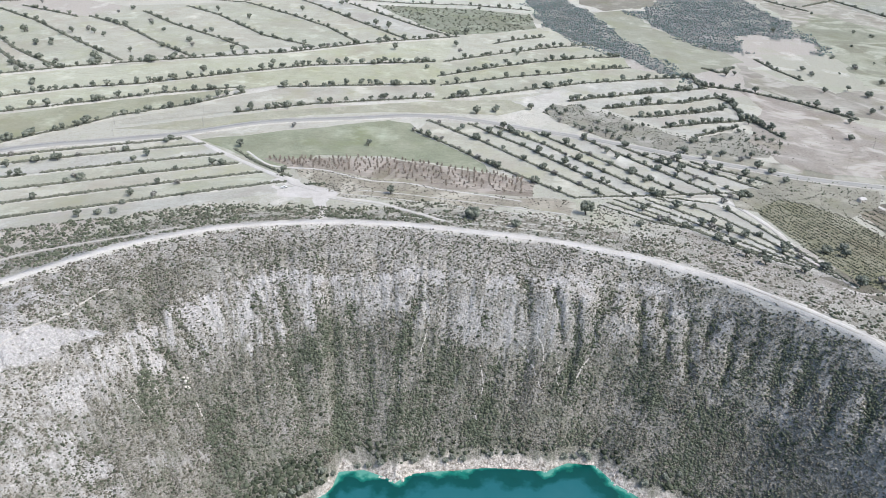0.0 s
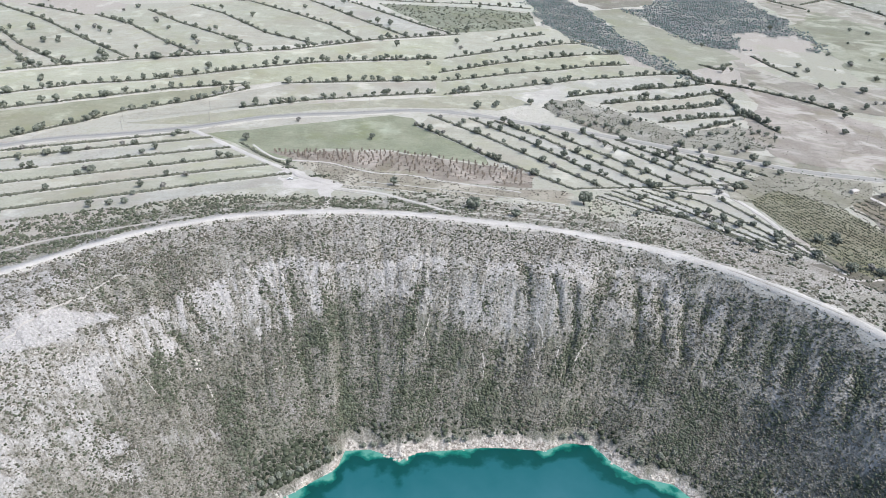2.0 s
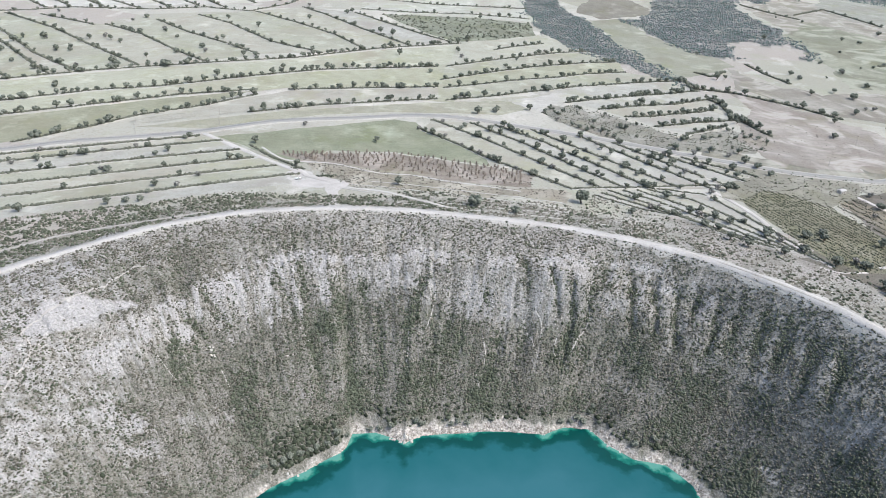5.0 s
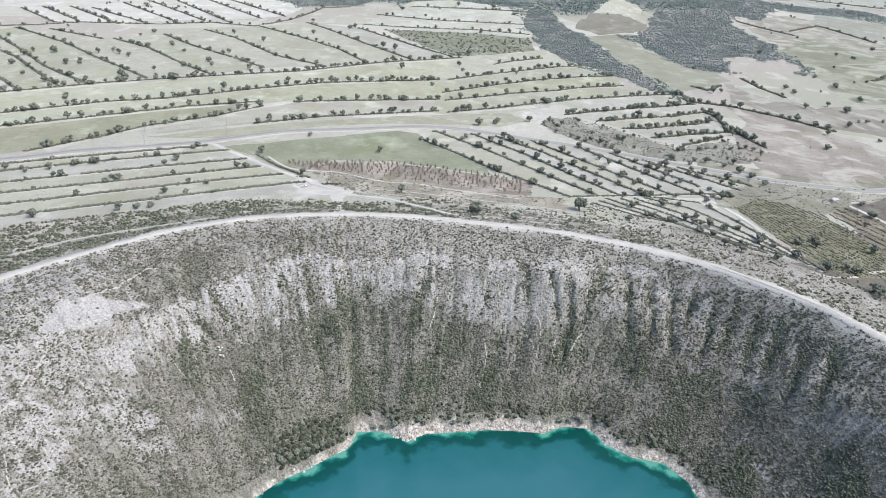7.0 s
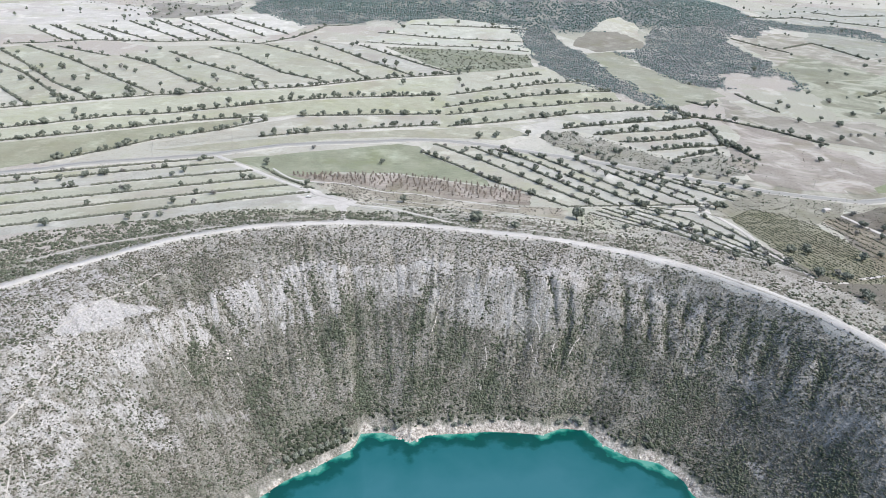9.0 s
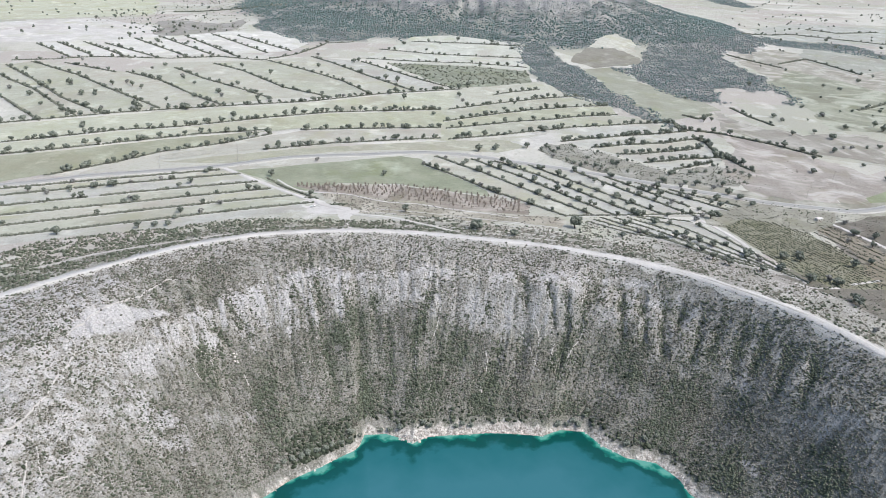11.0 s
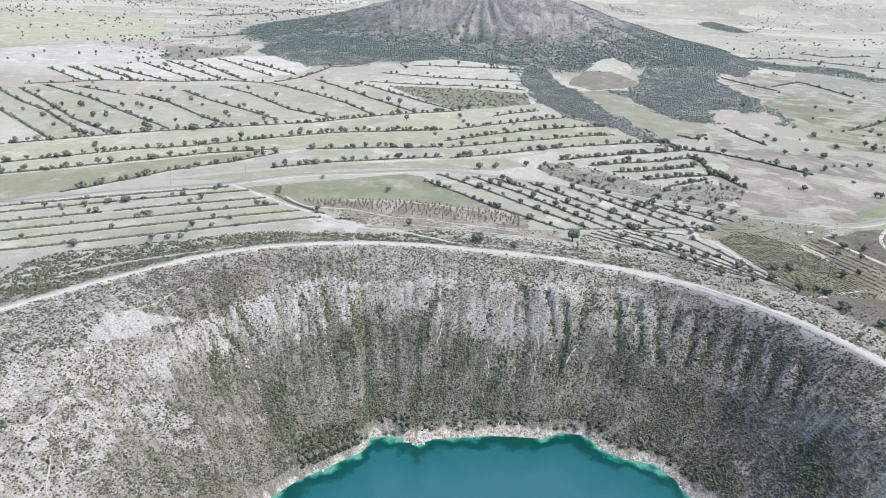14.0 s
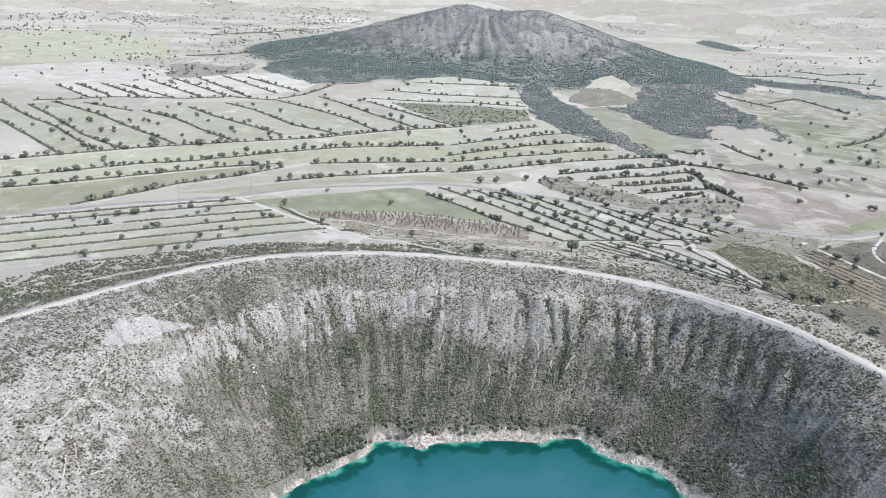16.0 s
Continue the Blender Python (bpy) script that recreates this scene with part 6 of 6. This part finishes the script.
# ---- thickets and weeds between the fields ----
for poly, count, size, look_of, label in (
        (FIELDS["thicket"], 7000, 0.8, HEDGE, "grey-green thicket beside the road"),
        (FIELDS["roadside"], 900, 0.75, HEDGE, "shrubs on rough ground by the road"),
        (FIELDS["fallow"], 5200, 0.62, DRY_SHRUB, "dry weeds on fallow ground"),
        ([(100, 420), (240, 400), (262, 415), (180, 520), (110, 515)], 700, 0.65, SHRUB, "shrubs among the lower terraces"),
        ([(255, 565), (330, 560), (420, 590), (380, 585), (300, 600)], 700, 0.9, SHRUB, "roadside shrubs"),
        ([(330, 470), (420, 440), (470, 560), (400, 580), (345, 550)], 2400, 0.7, DRY_SHRUB, "dry shrubs around the small house"),
        ([(-900, 1560), (-500, 1560), (-480, 1900), (-820, 2300)], 1600, 1.6, HEDGE, "shrubs on the far grey slope"),
        ([(320, 600), (480, 690), (460, 760), (330, 740)], 500, 0.6, DRY_SHRUB, "tufts on eroded soil")):
    p = np.array(poly, float)
    x, y = wood_places(count, (p[:, 0].min(), p[:, 0].max(), p[:, 1].min(), p[:, 1].max()), lambda x, y: inside(x, y, poly) * np.clip(2.2 * layered(x / 14, y / 14) - 0.5, 0, 1))
    scatter("shrubs", label, "shrubs", x, y, size * (0.4 + 1.1 * rng.random(len(x)) ** 2), look_of, 0.35, shape=OCTA, faces=OCTA_FACES)


# ---- boulders on the wall and at the shore ----
def boulder(x, y, s, look_of, label):
    g = np.random.default_rng(int(abs(x * 13 + y * 7)))
    bm = bmesh.new()
    bmesh.ops.create_icosphere(bm, subdivisions=2, radius=s)
    cuts = [(Vector(g.normal(0, 1, 3)).normalized(), s * g.uniform(0.55, 0.85)) for _ in range(7)]
    for v in bm.verts:
        for n, d in cuts:
            over = v.co.dot(n) - d
            if over > 0:
                v.co -= n * over
        v.co.z *= 0.75
        v.co += Vector(g.normal(0, 0.03 * s, 3))
    me = bpy.data.meshes.new("boulder")
    bm.to_mesh(me), bm.free()
    me.materials.append(look_of)
    ob = new("boulder", me)
    ob.matrix_basis = pose(x, y, max(float(surface(x, y)), LAKE_Z) + 0.25 * s, 0, 0, g.uniform(0, 360))
    return tagged(ob, label, "rock", "boulders")


for k in range(9):
    boulder(-145.5 + rng.normal(0, 1.6), 309 + rng.normal(0, 2.2), 0.4 + 0.6 * rng.random(), LIMESTONE, "white broken rock on the crater's wall")
for k in range(12):
    boulder(77.5 + rng.normal(0, 1.0) + 0.12 * k, 352 - 1.6 * k + rng.normal(0, 0.6), 0.25 + 0.4 * rng.random(), LIMESTONE, "white rubble in a bright scar")
for k in range(16):
    boulder(-22 + rng.normal(0, 4), 284 + rng.normal(0, 1.8), 0.4 + 0.8 * rng.random(), LIMESTONE, "white crusted rock at the water's edge")
for k in range(60):
    a = rng.uniform(40, 122)
    r = np.interp(a, *zip(*SHORE)) + rng.uniform(-1.2, 3.0)
    boulder(CENTRE_X + r * math.cos(radians(a)), CENTRE_Y + r * math.sin(radians(a)), 0.35 + 0.8 * rng.random() ** 2, LIMESTONE, "white crusted rock at the water's edge")

# bushes leaning over the shore
a = np.concatenate([rng.uniform(103, 117, 420), rng.uniform(42, 103, 420)])
u = np.concatenate([0.03 + 0.10 * rng.random(420) ** 1.4, 0.05 + 0.06 * rng.random(420)])
keep = (layered(a * 0.9, u * 6 + 3) > 0.46) | (a > 104)
a, u = a[keep], u[keep]
shore_r, rim_r = np.interp(a, *zip(*SHORE)), np.interp(a, *zip(*RIM))
r = shore_r + u * (rim_r - shore_r)
x, y = CENTRE_X + r * np.cos(np.radians(a)), CENTRE_Y + r * np.sin(np.radians(a))
scatter("shore_bushes", "dark green bushes above the white shore", "bushes", x, y, 0.6 + 1.1 * rng.random(len(x)) ** 2, BUSH, 0.4)

# ---- poles, vehicle and houses ----
GREY_WOOD = material("weathered pole wood", [(0.28, 0.26, 0.24), (0.40, 0.38, 0.36)], (0.5, 6.0), 0.9)
CERAMIC = material("brown ceramic", [(0.12, 0.06, 0.04), (0.16, 0.09, 0.06)], (3, 20), 0.3)
WHITE_PAINT = material("white car paint", [(0.74, 0.74, 0.73), (0.80, 0.80, 0.79)], (0.6, 5), 0.3, gloss=0.5)
GLASS = material("dark car glass", [(0.02, 0.025, 0.03), (0.03, 0.035, 0.04)], (1, 5), 0.08, gloss=0.5)
RUBBER = material("tyre rubber", [(0.02, 0.02, 0.02), (0.04, 0.04, 0.04)], (4, 30), 0.9)
RENDER_WALL = material("pale plaster", [(0.50, 0.47, 0.42), (0.66, 0.63, 0.58)], (0.4, 3), 0.9)
TIN_ROOF = material("weathered sheet roof", [(0.42, 0.40, 0.38), (0.60, 0.58, 0.55)], (0.4, 3), 0.6)
DARK_WOOD = material("dark door wood", [(0.08, 0.06, 0.05), (0.14, 0.11, 0.09)], (1, 9), 0.8)


def solid(name, boxes, look_of, parent, label="", bevel=0.04):
    """One part out of bevelled boxes (centre, size)."""
    bm = bmesh.new()
    for c, s in boxes:
        got = bmesh.ops.create_cube(bm, size=1.0)["verts"]
        for v in got:
            v.co = Vector((v.co.x * s[0] + c[0], v.co.y * s[1] + c[1], v.co.z * s[2] + c[2]))
        edges = list({e for v in got for e in v.link_edges})
        bmesh.ops.bevel(bm, geom=edges, offset=min(bevel, 0.2 * min(s)), segments=1, affect="EDGES")
    me = bpy.data.meshes.new(name)
    bm.to_mesh(me), bm.free()
    me.materials.append(look_of)
    return part(name, me, parent, label)


def rod(name, a, b, r0, r1, look_of, parent, sides=10, label=""):
    a, b = Vector(a), Vector(b)
    d = (b - a).normalized()
    n = d.orthogonal().normalized()
    m = d.cross(n)
    ring = lambda p, r: [p + r * (math.cos(6.2832 * k / sides) * n + math.sin(6.2832 * k / sides) * m) for k in range(sides)]
    bm = bmesh.new()
    lo, hi = [bm.verts.new(v) for v in ring(a, r0)], [bm.verts.new(v) for v in ring(b, r1)]
    for k in range(sides):
        bm.faces.new((lo[k], lo[(k + 1) % sides], hi[(k + 1) % sides], hi[k]))
    bm.faces.new(lo[::-1]), bm.faces.new(hi)
    me = bpy.data.meshes.new(name)
    bm.to_mesh(me), bm.free()
    me.materials.append(look_of)
    return part(name, me, parent, label)


pole_root = new("utility_pole")
rod("post", (0, 0, -0.5), (0, 0, 9.5), 0.17, 0.11, GREY_WOOD, pole_root)
solid("crossarm", [((0, 0, 8.9), (2.0, 0.12, 0.14))], GREY_WOOD, pole_root)
for dx in (-0.9, 0.0, 0.9):
    rod("insulator", (dx, 0, 8.97), (dx, 0, 9.25), 0.06, 0.04, CERAMIC, pole_root, 8, "brown ceramic")
tagged(pole_root, "weathered grey utility pole beside the country road", "utility pole", "roadside poles")
for k, (x, y) in enumerate(POLES):
    m = pose(x, y, float(surface(x, y)), 0, 0, 62)
    if k == 0:
        pole_root.matrix_basis = m
    else:
        copy_thing(pole_root, m)


def pickup(x, y, turn):
    root = new("pickup_truck")
    solid("chassis", [((0, 0, 0.55), (5.0, 1.75, 0.3))], RUBBER, root, "dark underbody")
    solid("body", [((1.75, 0, 0.95), (1.45, 1.8, 0.55)), ((0.1, 0, 0.95), (1.9, 1.8, 0.6))], WHITE_PAINT, root, bevel=0.1)
    solid("cab", [((0.05, 0, 1.5), (1.7, 1.6, 0.62))], WHITE_PAINT, root, bevel=0.16)
    solid("windscreen", [((0.95, 0, 1.48), (0.06, 1.4, 0.46))], GLASS, root, "dark glass")
    for sy in (-0.81, 0.81):
        solid("side_window", [((0.1, sy, 1.52), (1.2, 0.04, 0.4))], GLASS, root, "dark glass")
    solid("cargo_bed", [((-1.65, 0, 0.75), (1.65, 1.7, 0.08)), ((-1.65, 0.86, 0.98), (1.65, 0.08, 0.5)), ((-1.65, -0.86, 0.98), (1.65, 0.08, 0.5)), ((-2.46, 0, 0.98), (0.07, 1.7, 0.5))], WHITE_PAINT, root)
    for sx in (-1.55, 1.6):
        for sy in (-0.86, 0.86):
            w = rod("wheel", (sx, sy - 0.11, 0.36), (sx, sy + 0.11, 0.36), 0.36, 0.36, RUBBER, root, 16)
            rod("rim", (sx, sy - 0.125, 0.36), (sx, sy + 0.125, 0.36), 0.2, 0.2, TIN_ROOF, w, 12, "pale metal rim")
    for sy in (-0.65, 0.65):
        solid("headlight", [((2.47, sy, 1.0), (0.06, 0.32, 0.2))], TIN_ROOF, root, "clear lamp")
    root.matrix_basis = pose(x, y, float(surface(x, y)) + 0.4, 0, 0, turn)
    return tagged(root, "white pickup truck parked on bare ground", "pickup truck")


pickup(*PICKUP[0], 20)


def house(x, y, w, d, h, turn, label, group=""):
    """A small gabled or flat house with walls that have openings set into them."""
    root = new("house")
    solid("wall", [((0, -d / 2 + 0.12, h / 2 - 0.3), (w, 0.24, h + 0.6)), ((0, d / 2 - 0.12, h / 2 - 0.3), (w, 0.24, h + 0.6)),
                   ((-w / 2 + 0.12, 0, h / 2 - 0.3), (0.24, d - 0.48, h + 0.6)), ((w / 2 - 0.12, 0, h / 2 - 0.3), (0.24, d - 0.48, h + 0.6))], RENDER_WALL, root)
    bm = bmesh.new()
    o, rise = 0.4, 0.18 * d
    top = [(-w / 2 - o, -d / 2 - o, h), (w / 2 + o, -d / 2 - o, h), (w / 2 + o, 0, h + rise), (-w / 2 - o, 0, h + rise), (-w / 2 - o, d / 2 + o, h), (w / 2 + o, d / 2 + o, h)]
    up, dn = [bm.verts.new((a, b, c + 0.16)) for a, b, c in top], [bm.verts.new(p) for p in top]
    for q in ((0, 1, 2, 3), (3, 2, 5, 4)):
        bm.faces.new([up[k] for k in q]), bm.faces.new([dn[k] for k in q[::-1]])
    for a, b in ((0, 1), (1, 2), (2, 5), (5, 4), (4, 3), (3, 0)):
        bm.faces.new((dn[a], dn[b], up[b], up[a]))
    me = bpy.data.meshes.new("roof")
    bm.to_mesh(me), bm.free()
    me.materials.append(TIN_ROOF)
    part("roof", me, root, "weathered sheet roof")
    solid("door", [((-w * 0.2, -d / 2 - 0.01, 1.0), (0.9, 0.08, 2.0))], DARK_WOOD, root, "dark wooden door")
    solid("window", [((w * 0.2, -d / 2 - 0.01, 1.5), (1.0, 0.08, 0.9))], GLASS, root, "dark glass")
    root.matrix_basis = pose(x, y, float(surface(x, y)) + 0.2, 0, 0, turn)
    return tagged(root, label, "house", group)


house(HUT[0][0], HUT[0][1], 6.5, 4.2, 2.6, 24, "small pale house with a sheet roof by the drive")
town = house(880, 3570, 11, 8, 4.0, 10, "pale village house far beyond the hill", "village houses")
for k in range(46):
    q = rng.random()
    x, y = 755 + 150 * q + rng.normal(0, 14), 3790 - 230 * q + rng.normal(0, 45)
    made = copy_thing(town, Matrix())
    made.matrix_basis = pose(x, y, float(surface(x, y)) + 0.2, 0, 0, rng.uniform(0, 180)) @ Matrix.Scale(0.8 + 0.7 * rng.random(), 4)

# trees crowding the rough ground beside the road
x, y = wood_places(330, (60, 350, 620, 800), lambda x, y: inside(x, y, FIELDS["thicket"]) * np.clip(2.0 * layered(x / 30, y / 30) - 0.45, 0, 1))
grove("thicket_trees", "round dark trees crowding rough ground", list(zip(x, y)), 0.5 + 0.6 * rng.random(len(x)), 40)

# loose white stones on the outer slope and the belt outside the rim road
a = np.radians(rng.uniform(18, 150, 1500))
r = np.interp(np.degrees(a), *zip(*RIM)) + rng.uniform(7, 75, 1500)
x, y = CENTRE_X + r * np.cos(a), CENTRE_Y + r * np.sin(a)
keep = (layered(x / 16, y / 16) > 0.5) & ((np.degrees(a) < 85) | (r < 385)) & ~inside(x, y, FIELDS["orchard"])
scatter("slope_stones", "loose pale stones on dry ground", "stones", x[keep], y[keep], 0.2 + 0.45 * rng.random(keep.sum()) ** 2.2, LIMESTONE, 0.2, 0.5)

# weeds along the old plough lines of the brown fields beside the drive
px, py = [], []
for k in range(-6, 30):
    q = rng.uniform(0, 330, 150)
    px.append(350 + across[0] * 6.5 * (k - 12) + lead[0] * (q - 165) + rng.normal(0, 0.8, 150)), py.append(450 + across[1] * 6.5 * (k - 12) + lead[1] * (q - 165) + rng.normal(0, 0.8, 150))
px, py = np.concatenate(px), np.concatenate(py)
keep = (inside(px, py, FIELDS["brown"]) | inside(px, py, FIELDS["roadside"]) | inside(px, py, FIELDS["pasture"])) & ~inside(px, py, FIELDS["agave"]) & (layered(px / 20, py / 20) > 0.42)
for px0, py0 in resample(TRACK5, 2.0):
    keep &= np.hypot(px - px0, py - py0) > 3
scatter("weed_rows", "dry weeds along old plough lines", "weeds", px[keep], py[keep], 0.35 + 0.6 * rng.random(keep.sum()) ** 2, DRY_SHRUB, 0.3, shape=OCTA, faces=OCTA_FACES)

for wx0, wy0 in GREEN_WEEDS:
    k = 26
    scatter("green_weeds", "fresh green weeds beside the parking ground", "weeds", wx0 + rng.normal(0, 2.6, k), wy0 + rng.normal(0, 1.6, k), 0.35 + 0.7 * rng.random(k) ** 2, BUSH, 0.35, kind="thing")
